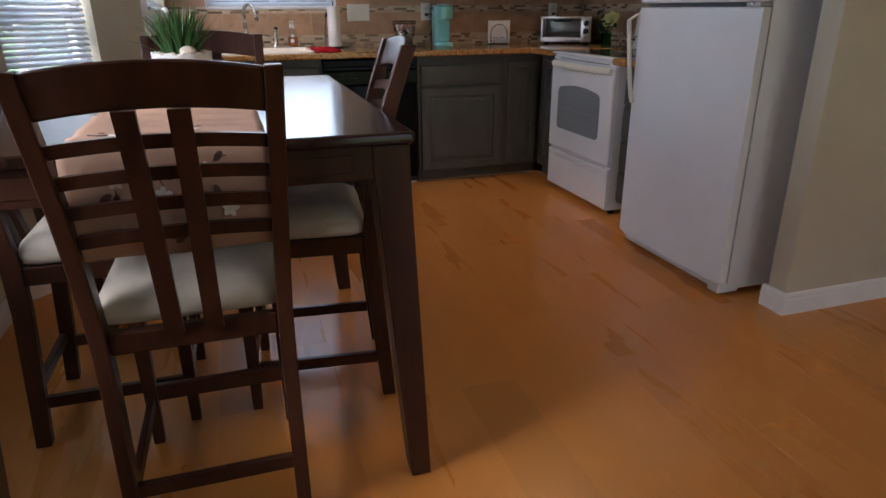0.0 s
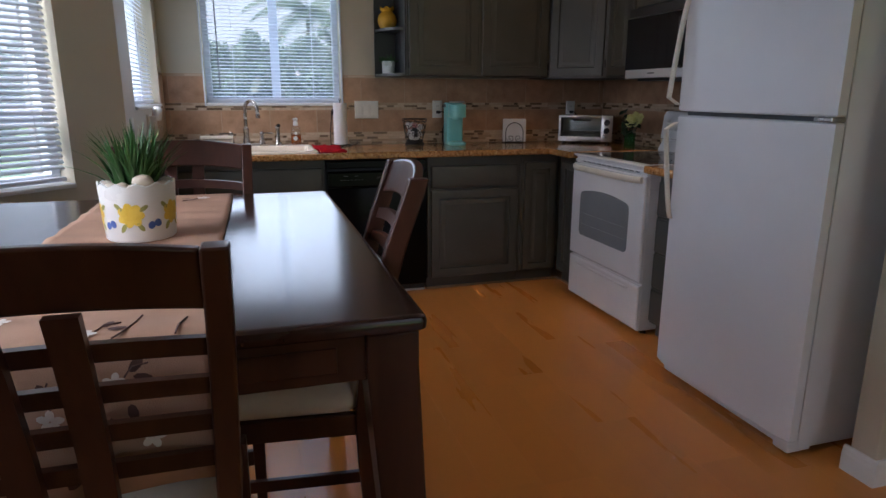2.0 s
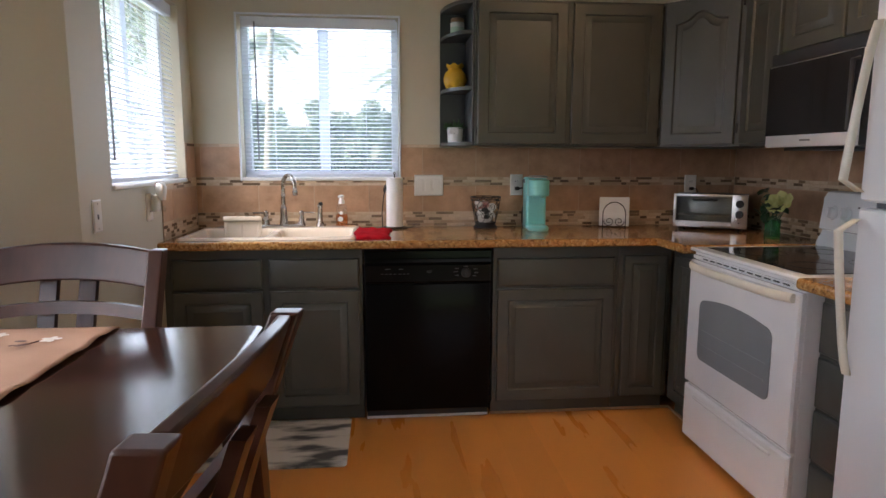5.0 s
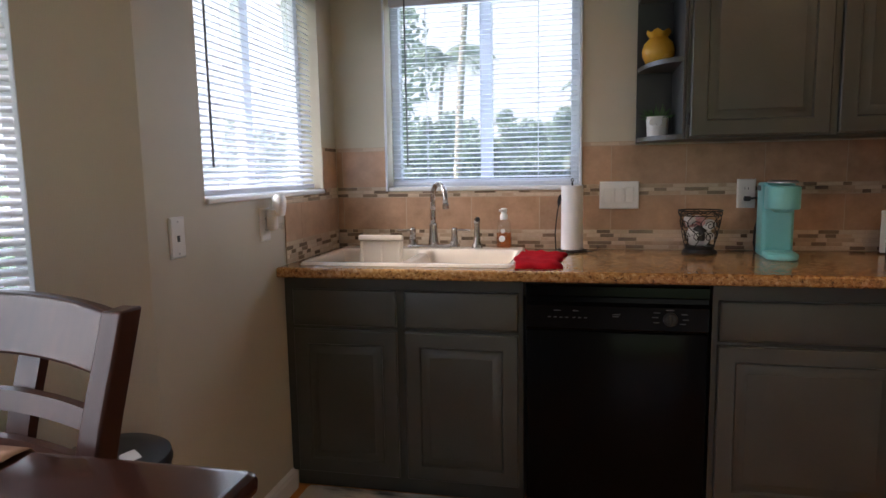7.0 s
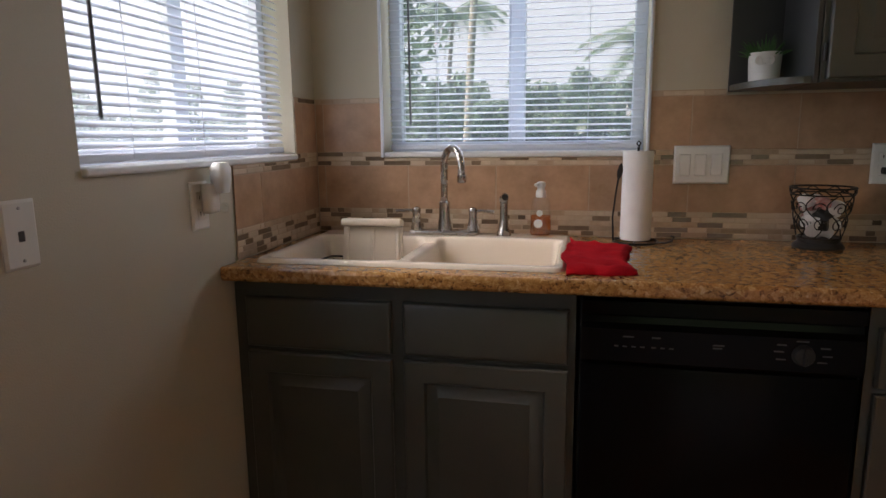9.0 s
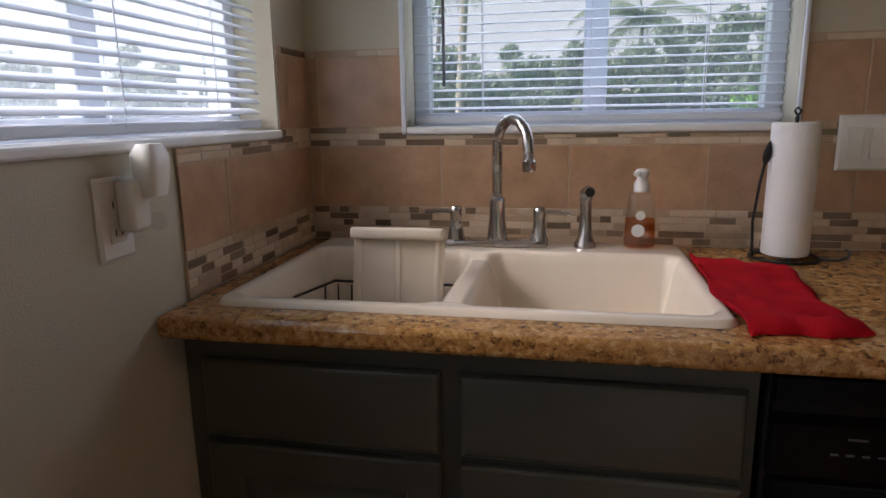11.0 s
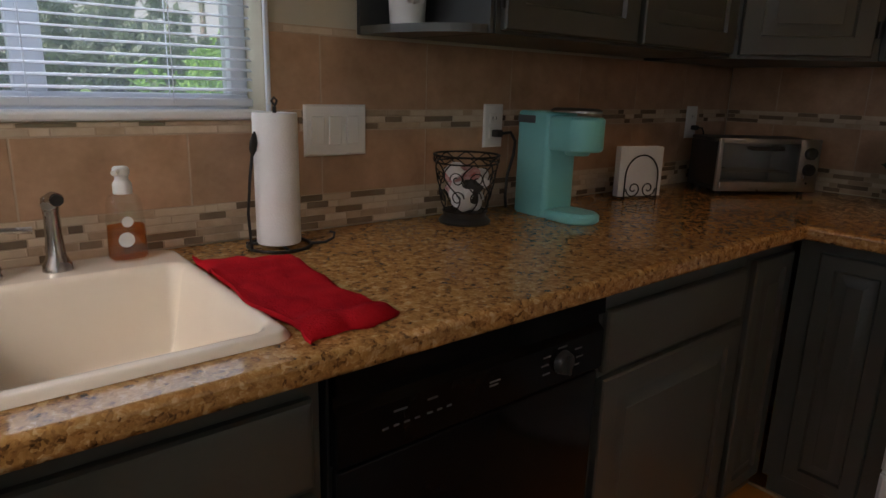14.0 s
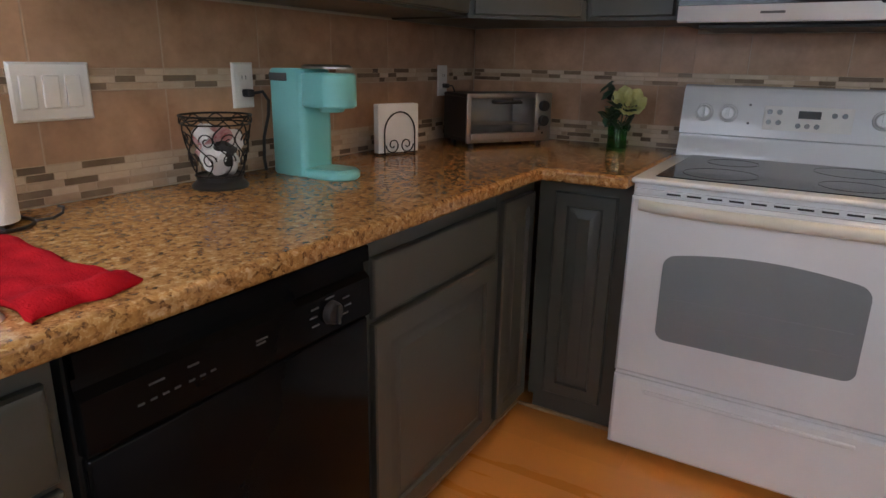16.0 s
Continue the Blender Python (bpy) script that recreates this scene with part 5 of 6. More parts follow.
def slab(y0, y1, z0, z1, hw=HWD, r=0.02, n=6):
    return loft(start(), [rounded(-hw + i, hw - i, y0 + i, y1 - i, r, z, n) for i, z in ((0.004, z0), (0.0, z0 + 0.005), (0.0, z1 - 0.006), (0.005, z1))])


part("base", slab(-0.135, 0.03, 0.0, 0.026, HWD - 0.0005, 0.05), MINT, cm, smooth=40)
part("drip_tray", loft(start(), [rounded(-0.044, 0.044, -0.126, -0.008, 0.04, z) for z in (0.0262, 0.0285)]), MINT, cm, smooth=40)
part("tower", slab(-0.005, 0.13, 0.0, 0.292, HWD, 0.018), MINT, cm, smooth=40)
part("head", slab(-0.128, 0.03, 0.192, 0.282, HWD - 0.0008, 0.05), MINT, cm, smooth=40)
part("lid", loft(start(), [rounded(-0.046 + i, 0.046 - i, -0.12 + i, 0.03 - i, 0.045, z) for i, z in ((0, 0.2925), (0, 0.298), (0.006, 0.303))]), STEEL, cm, "grey metal lid", smooth=40)
part("lid_strip", box(start(), (-HWD - 0.0008, 0.05, 0.258), (HWD + 0.0008, 0.124, 0.281), 0.003), MARK, cm, "grey side vent strip")
part("dispenser", lathe(start(), [(0.03, 0.18), (0.034, 0.185), (0.034, 0.191)], 20, Matrix.Translation((0, -0.06, 0))), MINT, cm, smooth=40)

# napkin holder
nh = thing("napkin_holder", pose(2.085, 5.07, 0.9154, 0, 0, -20), "black wire scroll napkin holder with white napkins", "napkin holder")
for y in (-0.03, 0.03):
    pts = [(-0.062, y, 0.0), (-0.062, y, 0.075)] + [(-0.062 * math.cos(math.pi * k / 14), y, 0.075 + 0.068 * math.sin(math.pi * k / 14)) for k in range(1, 14)] + [(0.062, y, 0.075), (0.062, y, 0.0)]
    bm = tube(start(), pts, 0.0026, 7)
    tube(bm, spiral(-0.028, 0.034, 0.028, 1.4, math.pi, 1, y), 0.0022, 6)
    tube(bm, spiral(0.028, 0.034, 0.028, 1.4, math.pi, -1, y), 0.0022, 6)
    part("wire_arch", bm, IRON, nh, smooth=60)
bm = start()
for x in (-0.062, 0.062):
    tube(bm, [(x, -0.03, 0.004), (x, 0.03, 0.004)], 0.0026, 6)
tube(bm, [(-0.062, 0, 0.004), (0.062, 0, 0.004)], 0.0026, 6)
part("base_wire", bm, IRON, nh, smooth=60)
for k in range(5):
    y = -0.024 + 0.0056 * k
    bm = box(start(), (-0.083, y, 0.008), (0.081, y + 0.0046, 0.168 + 0.002 * math.sin(k * 2.1)), 0.002, pose(0, 0, 0, 0, 0.4 * math.sin(k), 0))
    part("napkin", bm, PAPER, nh, smooth=40)

# toaster oven
to = thing("toaster_oven", pose(2.535, 4.85, 0.9154, 0, 0, -33), "steel-fronted black countertop toaster oven", "toaster oven")
TW, TD, TH = 0.183, 0.205, 0.178
INSIDE = material("oven_interior", (0.30, 0.32, 0.32), (0.40, 0.42, 0.42), 10, 0.35, 0.7)
for nm, a, b, mat in (("top_panel", (-TW, 0.0125, TH + 0.004), (TW, TD, TH + 0.016), BLACKMATT), ("bottom_panel", (-TW, 0.0125, 0.016), (TW, TD, 0.03), BLACKMATT),
                      ("side_panel", (-TW, 0.0125, 0.0305), (-TW + 0.01, TD, TH + 0.0035), BLACKMATT), ("control_box", (TW - 0.07, 0.0125, 0.0305), (TW, TD, TH + 0.0035), BLACKMATT),
                      ("back_panel", (-TW + 0.0105, TD - 0.012, 0.0305), (TW - 0.0705, TD, TH + 0.0035), BLACKMATT),
                      ("liner", (-TW + 0.0105, TD - 0.04, 0.034), (TW - 0.0705, TD - 0.0125, TH + 0.003), INSIDE), ("liner", (-TW + 0.0105, 0.0125, 0.0305), (TW - 0.0705, TD - 0.041, 0.0335), INSIDE),
                      ("liner", (TW - 0.0735, 0.0125, 0.034), (TW - 0.0705, TD - 0.041, TH + 0.003), INSIDE),
                      ("front_plate", (TW - 0.073, 0.0, 0.0145), (TW + 0.003, 0.0122, TH + 0.018), STEEL), ("front_strip", (-TW - 0.003, 0.0, 0.0145), (-TW + 0.012, 0.0122, TH + 0.018), STEEL),
                      ("front_strip", (-TW + 0.0122, 0.0, TH + 0.0005), (TW - 0.0732, 0.0122, TH + 0.018), STEEL), ("front_strip", (-TW + 0.0122, 0.0, 0.0145), (TW - 0.0732, 0.0122, 0.035), STEEL)):
    part(nm, box(start(), a, b, 0.002), mat, to, smooth=40)
td = part("glass_door", box(start(), (-TW + 0.01, -0.006, 0.035), (TW - 0.075, -0.0005, TH + 0.003)), CLEAR, to, "clear glass door")
part("door_rail", box(start(), (-TW + 0.008, -0.009, 0.026), (TW - 0.073, -0.001, 0.05), 0.003), STEEL, td)
part("door_handle", tube(start(), [(-0.085, -0.006, TH - 0.012), (-0.08, -0.024, TH - 0.014), (0.03, -0.024, TH - 0.014), (0.035, -0.006, TH - 0.012)], 0.006, 8), BLACKMATT, td, smooth=50)
bm = start()
for k in range(9):
    y = 0.03 + 0.017 * k
    tube(bm, [(-TW + 0.012, y, 0.078), (TW - 0.075, y, 0.078)], 0.0014, 5)
tagged(part("rack", bm, STEEL, to), kind="stuff")
for z in (0.062, 0.118):
    kn = part("knob", lathe(start(), [(0.021, 0.0), (0.020, 0.014), (0.017, 0.017), (0.002, 0.0175)], 20, Matrix.Translation((TW - 0.036, -0.0004, z + 0.03)) @ Matrix.Rotation(radians(90), 4, "X")), BLACKMATT, to, smooth=40)
part("indicator", lathe(start(), [(0.004, 0), (0.004, 0.002)], 10, Matrix.Translation((TW - 0.036, -0.0004, 0.045)) @ Matrix.Rotation(radians(90), 4, "X")), BLACKMATT, to)
for x in (-TW + 0.03, TW - 0.03):
    for y in (0.03, TD - 0.03):
        part("foot", lathe(start(), [(0.01, 0.0), (0.012, 0.016)], 12, Matrix.Translation((x, y, 0))), BLACKMATT, to)

# rose in a glass
vs = thing("flower_vase", Matrix.Translation((2.655, 4.47, 0.9154)), "pale yellow rose with dark leaves in a green glass", "vase")
bm = lathe(start(), [(0.005, 0.0), (0.033, 0.0), (0.036, 0.004), (0.034, 0.05), (0.037, 0.095), (0.0355, 0.095), (0.0325, 0.05), (0.033, 0.012), (0.004, 0.01)], 26)
part("glass", bm, GREENGLASS, vs, smooth=45)
bm = start()
for x, y, z in ((0.015, -0.01, 0.17), (-0.03, 0.02, 0.2), (0.01, 0.02, 0.15), (0.035, -0.02, 0.13), (-0.02, -0.02, 0.16)):
    tube(bm, [(x * 0.2, y * 0.2, 0.013), (x * 0.6, y * 0.6, 0.09), (x, y, z)], 0.0022, 6)
part("stems", bm, LEAF, vs)
bm = start()
for k in range(34):
    a, hh = rng.random() * 6.28, 0.085 + 0.15 * rng.random()
    rr = 0.02 + 0.035 * rng.random()
    if k < 14:
        cx, cy = -0.032 + rng.uniform(-0.03, 0.03), 0.025 + rng.uniform(-0.03, 0.03)
        hh = 0.12 + 0.12 * rng.random()
    else:
        cx, cy = rr * math.cos(a), rr * math.sin(a)
        hh = 0.085 + 0.07 * rng.random()
    m = Matrix.Translation((cx, cy, hh)) @ Euler((rng.uniform(-1, 1), rng.uniform(-1, 1), rng.uniform(0, 6))).to_matrix().to_4x4()
    L, Wd = 0.028, 0.016
    outl = [(-L, 0, 0), (-L * 0.4, Wd, 0.003), (L * 0.4, Wd * 0.9, 0.003), (L, 0, -0.004), (L * 0.4, -Wd * 0.9, 0.003), (-L * 0.4, -Wd, 0.003)]
    mid = bm.verts.new(m @ Vector((0, 0, -0.002)))
    pv = [bm.verts.new(m @ Vector(p)) for p in outl]
    for i in range(6):
        bm.faces.new((mid, pv[i], pv[(i + 1) % 6]))
part("leaves", bm, LEAF, vs)
bm = start()
fc = Matrix.Translation((0.008, -0.028, 0.178)) @ Euler((radians(50), 0, radians(-62))).to_matrix().to_4x4() @ Matrix.Scale(1.4, 4)
for layer, (cnt, rad, opn) in enumerate(((4, 0.016, 0.1), (5, 0.026, 0.45), (7, 0.036, 0.8), (8, 0.043, 1.1))):
    for k in range(cnt):
        a = 2 * math.pi * (k + 0.4 * layer) / cnt + rng.uniform(-0.15, 0.15)
        g = []
        for i in range(5):
            f = i / 4
            row = []
            for j in range(5):
                u = (j / 4 - 0.5) * 2
                wdt = 0.75 * math.sin(math.pi * (0.15 + 0.7 * f)) * u
                r = rad * (0.25 + 0.75 * f * (0.4 + 0.6 * opn))
                z = 0.034 * f * (1.15 - 0.55 * opn) + 0.006 * f ** 3 * math.cos(3 * u) - 0.012
                row.append(bm.verts.new(fc @ Vector((r * math.cos(a + wdt), r * math.sin(a + wdt), z))))
            g.append(row)
        for r0, r1 in zip(g, g[1:]):
            for j in range(4):
                bm.faces.new((r0[j], r0[j + 1], r1[j + 1], r1[j]))
part("rose", bm, ROSE, vs, "pale yellow rose bloom", smooth=60)


# ---- things on the end shelf ----
jr = thing("lidded_jar", Matrix.Translation((1.183, 5.115, 1.9504)), "small white and green jar with a wooden lid", "jar")
part("jar", lathe(start(), [(0.02, 0), (0.036, 0), (0.039, 0.006), (0.037, 0.05), (0.034, 0.075), (0.03, 0.077)], 26), MINTJAR, jr, smooth=40)
part("band", lathe(start(), [(0.0378, 0.05), (0.0372, 0.072), (0.0345, 0.0745)], 26), CERAMIC, jr, smooth=40)
part("lid", lathe(start(), [(0.033, 0.0775), (0.036, 0.08), (0.036, 0.094), (0.03, 0.099), (0.003, 0.1)], 26), CORK, jr, smooth=40)
bm = lathe(start(), [(0.02, 0.0), (0.036, 0.0), (0.05, 0.012), (0.062, 0.04), (0.064, 0.06), (0.056, 0.088), (0.04, 0.104), (0.035, 0.112), (0.046, 0.13), (0.047, 0.135), (0.041, 0.134), (0.031, 0.114), (0.02, 0.108)], 40,
           wave=lambda a, z: 0.006 * math.sin(a * 6) * (1 if z > 0.12 else 0))
single("yellow_vase", bm, YELLOW, "round yellow glazed vase with a ruffled rim", "vase", Matrix.Translation((1.172, 5.115, 1.6704)), 50)
ow = thing("owl_planter", Matrix.Translation((1.172, 5.10, 1.3864)), "small white ceramic owl-relief pot with a green succulent", "planter")
part("pot", lathe(start(), [(0.02, 0), (0.036, 0), (0.04, 0.004), (0.044, 0.08), (0.043, 0.082), (0.039, 0.08), (0.037, 0.06), (0.01, 0.058)], 28), CERAMIC, ow, smooth=40)
bm = start()
for s in (-1, 1):
    lathe(bm, [(0.013, 0.0), (0.0125, 0.004), (0.009, 0.004), (0.008, 0.0015), (0.002, 0.003)], 16, Matrix.Translation((s * 0.0145 - 0.01, -0.0405, 0.058)) @ Matrix.Rotation(radians(90), 4, "X") @ Matrix.Rotation(radians(-14 - s * 18), 4, "Y"))
lathe(bm, [(0.0045, 0.0), (0.003, 0.004), (0.0005, 0.008)], 8, Matrix.Translation((-0.01, -0.041, 0.048)) @ Matrix.Rotation(radians(110), 4, "X"))
part("relief", bm, CERAMIC, ow)
bm = start()
for k in range(46):
    a, el = rng.random() * 6.28, rng.uniform(0.35, 1.45)
    L = rng.uniform(0.05, 0.085)
    d = Vector((math.cos(a) * math.cos(el), math.sin(a) * math.cos(el), math.sin(el)))
    b = Vector((0.014 * math.cos(a), 0.014 * math.sin(a), 0.06))
    tube(bm, [b, b + d * L * 0.5, b + d * L + Vector((0, 0, -0.006))], 0.003, 5, taper=[0.0035, 0.0035, 0.0004])
part("succulent", bm, GRASS, ow, smooth=60)


# ---- plates on the walls ----
def plate(name, m, w, h, label, kind):
    p = thing(name, m, label, kind)
    part("plate", loft(start(), [[(x * (w / 2 - i), y * (h / 2 - i), d) for x, y in ((-1, -1), (1, -1), (1, 1), (-1, 1))] for i, d in ((0, 0.0), (0, 0.003), (0.005, 0.0065))]), PLATE, p, smooth=20)
    return p


TILE_T = 0.008
on_back = lambda x, z: M_BACK @ Matrix.Translation((x + 0.405, z, TILE_T))
sw = plate("light_switch", on_back(1.033, 1.149), 0.164, 0.118, "white three-gang rocker switch plate on tile", "light switch")
for k in range(3):
    part("rocker", box(start(), (-0.066 + 0.046 * k, -0.033, 0.006), (-0.033 + 0.046 * k, 0.033, 0.011), 0.002, Matrix.Rotation(radians(3 if k != 2 else -3), 4, "X")), PLATE, sw)


def outlet(m, label):
    o = plate("outlet", m, 0.072, 0.12, label, "outlet")
    for z in (-0.02, 0.02):
        part("socket", box(start(), (-0.017, z - 0.0145, 0.006), (0.017, z + 0.0145, 0.0085), 0.002), PLATE, o)
        bm = start()
        box(bm, (-0.0075, z - 0.004, 0.0082), (-0.0055, z + 0.006, 0.0092))
        box(bm, (0.0055, z - 0.004, 0.0082), (0.0075, z + 0.006, 0.0092))
        part("slots", bm, BLACKMATT, o)
    return o


outlet(on_back(1.54, 1.151), "white duplex outlet on the tiled wall behind the coffee maker")
outlet(on_back(2.588, 1.148), "white duplex outlet on the tiled wall behind the toaster oven")
outlet(M_LEFT @ Matrix.Translation((4.472 - 3.83, 1.083, 0.0)), "white duplex outlet on the wall beside the sink")
pj = plate("phone_jack", M_LEFT @ Matrix.Translation((3.953 - 3.83, 1.09, 0.0)), 0.07, 0.118, "white phone jack plate on the painted wall", "phone jack")
part("jack_hole", box(start(), (-0.006, -0.012, 0.0062), (0.006, 0.006, 0.0072), 0.001), BLACKMATT, pj)
bm = start()
for z in (-0.045, 0.045):
    lathe(bm, [(0.003, 0.006), (0.003, 0.0075), (0.0005, 0.008)], 8, Matrix.Translation((0, z, 0)))
part("screws", bm, STEEL, pj)
nl = thing("night_light", M_LEFT @ Matrix.Translation((4.49 - 3.83, 1.108, 0.0088)), "white plug-in air freshener in the outlet", "air freshener")
part("plug_body", box(start(), (-0.022, -0.045, 0.0), (0.02, 0.03, 0.03), 0.008, seg=3), PLATE, nl, smooth=45)
part("shade", loft(start(), [rrect(0.02, 0.016, z) for z in (0, 0.004)] + [rrect(0.026, 0.02, 0.03), rrect(0.026, 0.022, 0.06), rrect(0.018, 0.014, 0.075)], m=Matrix.Translation((0.02, 0.005, 0.035)) @ Matrix.Rotation(radians(-90), 4, "X")), PLATE, nl, smooth=50)
part("bulb", lathe(start(), [(0.008, 0.0), (0.012, -0.012), (0.01, -0.022), (0.002, -0.026)], 14, Matrix.Translation((0.01, -0.02, 0.045)) @ Matrix.Rotation(radians(-90), 4, "X")), CLEAR, nl, smooth=50)
cd = thing("power_cord", on_back(1.54, 1.131), "black power cord plugged into the outlet", "power cord")
part("plug", box(start(), (-0.012, -0.01, 0.0096), (0.012, 0.01, 0.035), 0.004), BLACKMATT, cd)
part("cord", tube(start(), [(0.008, 0, 0.032), (0.03, 0.004, 0.045), (0.045, -0.02, 0.05), (0.046, -0.06, 0.045), (0.03, -0.12, 0.04), (0.028, -0.18, 0.038), (0.035, -0.213, 0.036)], 0.0045, 8), BLACKMATT, cd, smooth=60)
cd = thing("power_cord", on_back(2.588, 1.128), "black power cord plugged into the outlet", "power cord")
part("plug", box(start(), (-0.012, -0.009, 0.0096), (0.012, 0.009, 0.032), 0.004), BLACKMATT, cd)
part("cord", tube(start(), [(0.006, 0, 0.03), (0.02, 0, 0.04), (0.032, -0.02, 0.042), (0.036, -0.06, 0.03), (0.036, -0.13, 0.02), (0.04, -0.205, 0.02)], 0.003, 8), BLACKMATT, cd, smooth=60)

# ---- rug, bin, ceiling lamp ----
bm = loft(start(), [rounded(-0.2, 0.603, 4.14, 4.635, 0.02, z) for z in (0.0005, 0.006, 0.0085)])
rug = single("rug", bm, RUGMAT, "white and charcoal brushed-pattern kitchen rug by the sink", "rug", smooth=40)
bn = thing("waste_bin", Matrix.Translation((-0.222, 3.60, 0.0008)), "black round plastic waste bin with a pale lid tab", "waste bin")
part("bin", lathe(start(), [(0.02, 0), (0.105, 0), (0.11, 0.006), (0.128, 0.56), (0.128, 0.575), (0.02, 0.576)], 36), BLACKMATT, bn, smooth=40)
part("lid", lathe(start(), [(0.02, 0.5765), (0.131, 0.5765), (0.134, 0.585), (0.13, 0.605), (0.11, 0.617), (0.06, 0.624), (0.003, 0.626)], 36), BLACKMATT, bn, smooth=40)
part("tab", box(start(), (-0.036, -0.02, 0.0), (0.036, 0.02, 0.014), 0.006, pose(0.085, -0.03, 0.606, 0, 22, -20), seg=3), PLATE, bn, "pale plastic lid tab", smooth=45)
lampm = glow("warm_lamp_glass", (1.0, 0.62, 0.30), LAMP)
for lx, ly in ((1.95, 3.5),):
    cl = thing("recessed_light", Matrix.Translation((lx, ly, TOP)), "round recessed ceiling light with a warm glowing lens", "ceiling light")
    part("trim_ring", lathe(start(), [(0.074, -0.0005), (0.098, -0.0005), (0.1, -0.004), (0.096, -0.009), (0.076, -0.012), (0.074, -0.008)], 36), TRIM, cl, smooth=40)
    part("lens", lathe(start(), [(0.004, -0.001), (0.073, -0.001), (0.073, -0.006), (0.06, -0.009), (0.004, -0.01)], 32), lampm, cl, smooth=50)


# ---- outdoors ----
def leaf_cloud(bm, centre, radii, count, size, rnd, gap=0.25):
    """Small leaf quads scattered in lumps through an uneven crown."""
    lumps = []
    for _ in range(max(6, count // 120)):
        d = Vector((rnd.gauss(0, 1), rnd.gauss(0, 1), rnd.gauss(0, 1))).normalized() * rnd.uniform(0.35, 1.0)
        lumps.append((Vector((d.x * radii[0], d.y * radii[1], d.z * radii[2])) + Vector(centre), rnd.uniform(0.18, 0.36) * min(radii)))
    for _ in range(count):
        c0, r = rnd.choice(lumps)
        d = Vector((rnd.gauss(0, 1), rnd.gauss(0, 1), rnd.gauss(0, 1))).normalized() * r * rnd.uniform(0.5, 1.1)
        p = c0 + d
        m = Euler((rnd.uniform(-1.2, 1.2), rnd.uniform(-1.2, 1.2), rnd.uniform(0, 6.28))).to_matrix()
        s = size * rnd.uniform(0.6, 1.4)
        q = [p + m @ Vector(v) for v in ((-s, 0, 0), (0, -s * 0.45, s * 0.1), (s, 0, 0), (0, s * 0.45, s * 0.1))]
        bm.faces.new([bm.verts.new(v) for v in q])


GZ = -0.35
single("ground", box(start(), (-300, -300, GZ - 0.3), (300, 300, GZ)), LAWN, "green lawn outside the house", "ground", kind="structure")
rnd = random.Random(11)


def tree(x, y, height, crown, count, label, mat=FOLIAGE, size=0.11, trunk=0.14):
    t = thing("tree", Matrix.Translation((x, y, GZ)), label, "tree")
    bm = tube(start(), [(0, 0, 0), (0.08, 0.03, height * 0.35), (0.02, 0.1, height * 0.75)], trunk, 10, taper=[trunk * 1.3, trunk, trunk * 0.5])
    for k in range(6):
        a = k * 1.1
        z = height * (0.35 + 0.06 * k)
        tube(bm, [(0.06, 0.04, z), (crown[0] * 0.35 * math.cos(a), crown[1] * 0.35 * math.sin(a), z + height * 0.13), (crown[0] * 0.7 * math.cos(a), crown[1] * 0.7 * math.sin(a), z + height * 0.22)], 0.05, 6, taper=[trunk * 0.5, trunk * 0.3, trunk * 0.08])
    part("trunk", bm, BARK, t, smooth=60)
    bm = start()
    leaf_cloud(bm, (0, 0, height - crown[2]), crown, count, size, rnd)
    part("crown", bm, mat, t)
    return t


def palm(x, y, height, lean, spread, label):
    t = thing("palm_tree", Matrix.Translation((x, y, GZ)), label, "palm tree")
    pts = [(lean * (k / 8) ** 1.2, 0.02 * math.sin(k), height * k / 8) for k in range(9)]
    part("trunk", tube(start(), pts, 0.1, 10, taper=[0.115 - 0.006 * k for k in range(9)]), BARK, t, smooth=60)
    top = Vector(pts[-1])
    for k in range(20):
        a, el = 2 * math.pi * k / 20 + rnd.uniform(-0.15, 0.15), rnd.uniform(-0.35, 1.1)
        L = spread * rnd.uniform(0.8, 1.15)
        bm = start()
        d = Vector((math.cos(a), math.sin(a), 0))
        pp = []
        for q in range(9):
            f = q / 8
            pp.append(top + d * L * f * math.cos(el * (1 - 0.5 * f)) + Vector((0, 0, L * (math.sin(el) * f - 0.75 * f * f))))
        tube(bm, pp, 0.02, 4, taper=[0.03 * (1 - 0.8 * q / 8) for q in range(9)])
        side = Vector((-d.y, d.x, 0))
        for q in range(1, 24):
            f = q / 24
            i = min(7, int(f * 8))
            p = pp[i].lerp(pp[i + 1], f * 8 - i)
            for s in (-1, 1):
                tip = p + side * s * L * 0.28 * math.sin(math.pi * min(1, 0.15 + 0.8 * f)) + d * 0.12 * L + Vector((0, 0, -0.14 * L))
                w = d * 0.022 * spread
                bm.faces.new([bm.verts.new(v) for v in (p - w, p + w, tip)])
        part("frond", bm, FOLIAGE, t)
    return t


tree(-3.6, 14.6, 6.6, (2.0, 1.6, 2.2), 4200, "broad leafy tree with dark green foliage beyond the window")
palm(-2.3, 19.0, 8.5, 0.5, 2.0, "tall slender palm tree with a pale leaning trunk")
palm(2.6, 28.0, 4.9, 0.2, 2.4, "distant palm tree with a full crown")
palm(7.2, 24.0, 5.2, 0.0, 2.2, "distant palm tree with drooping fronds")
palm(-4.6, 27.0, 6.0, 0.4, 2.1, "distant palm tree above the hedge")
tree(3.7, 11.8, 2.1, (2.0, 1.5, 0.95), 9000, "rounded bright green shrub outside the kitchen window", BRIGHTLEAF, 0.05, 0.07)
tree(-19.0, 3.0, 4.0, (2.6, 2.4, 1.9), 4000, "leafy garden tree beside the lawn")
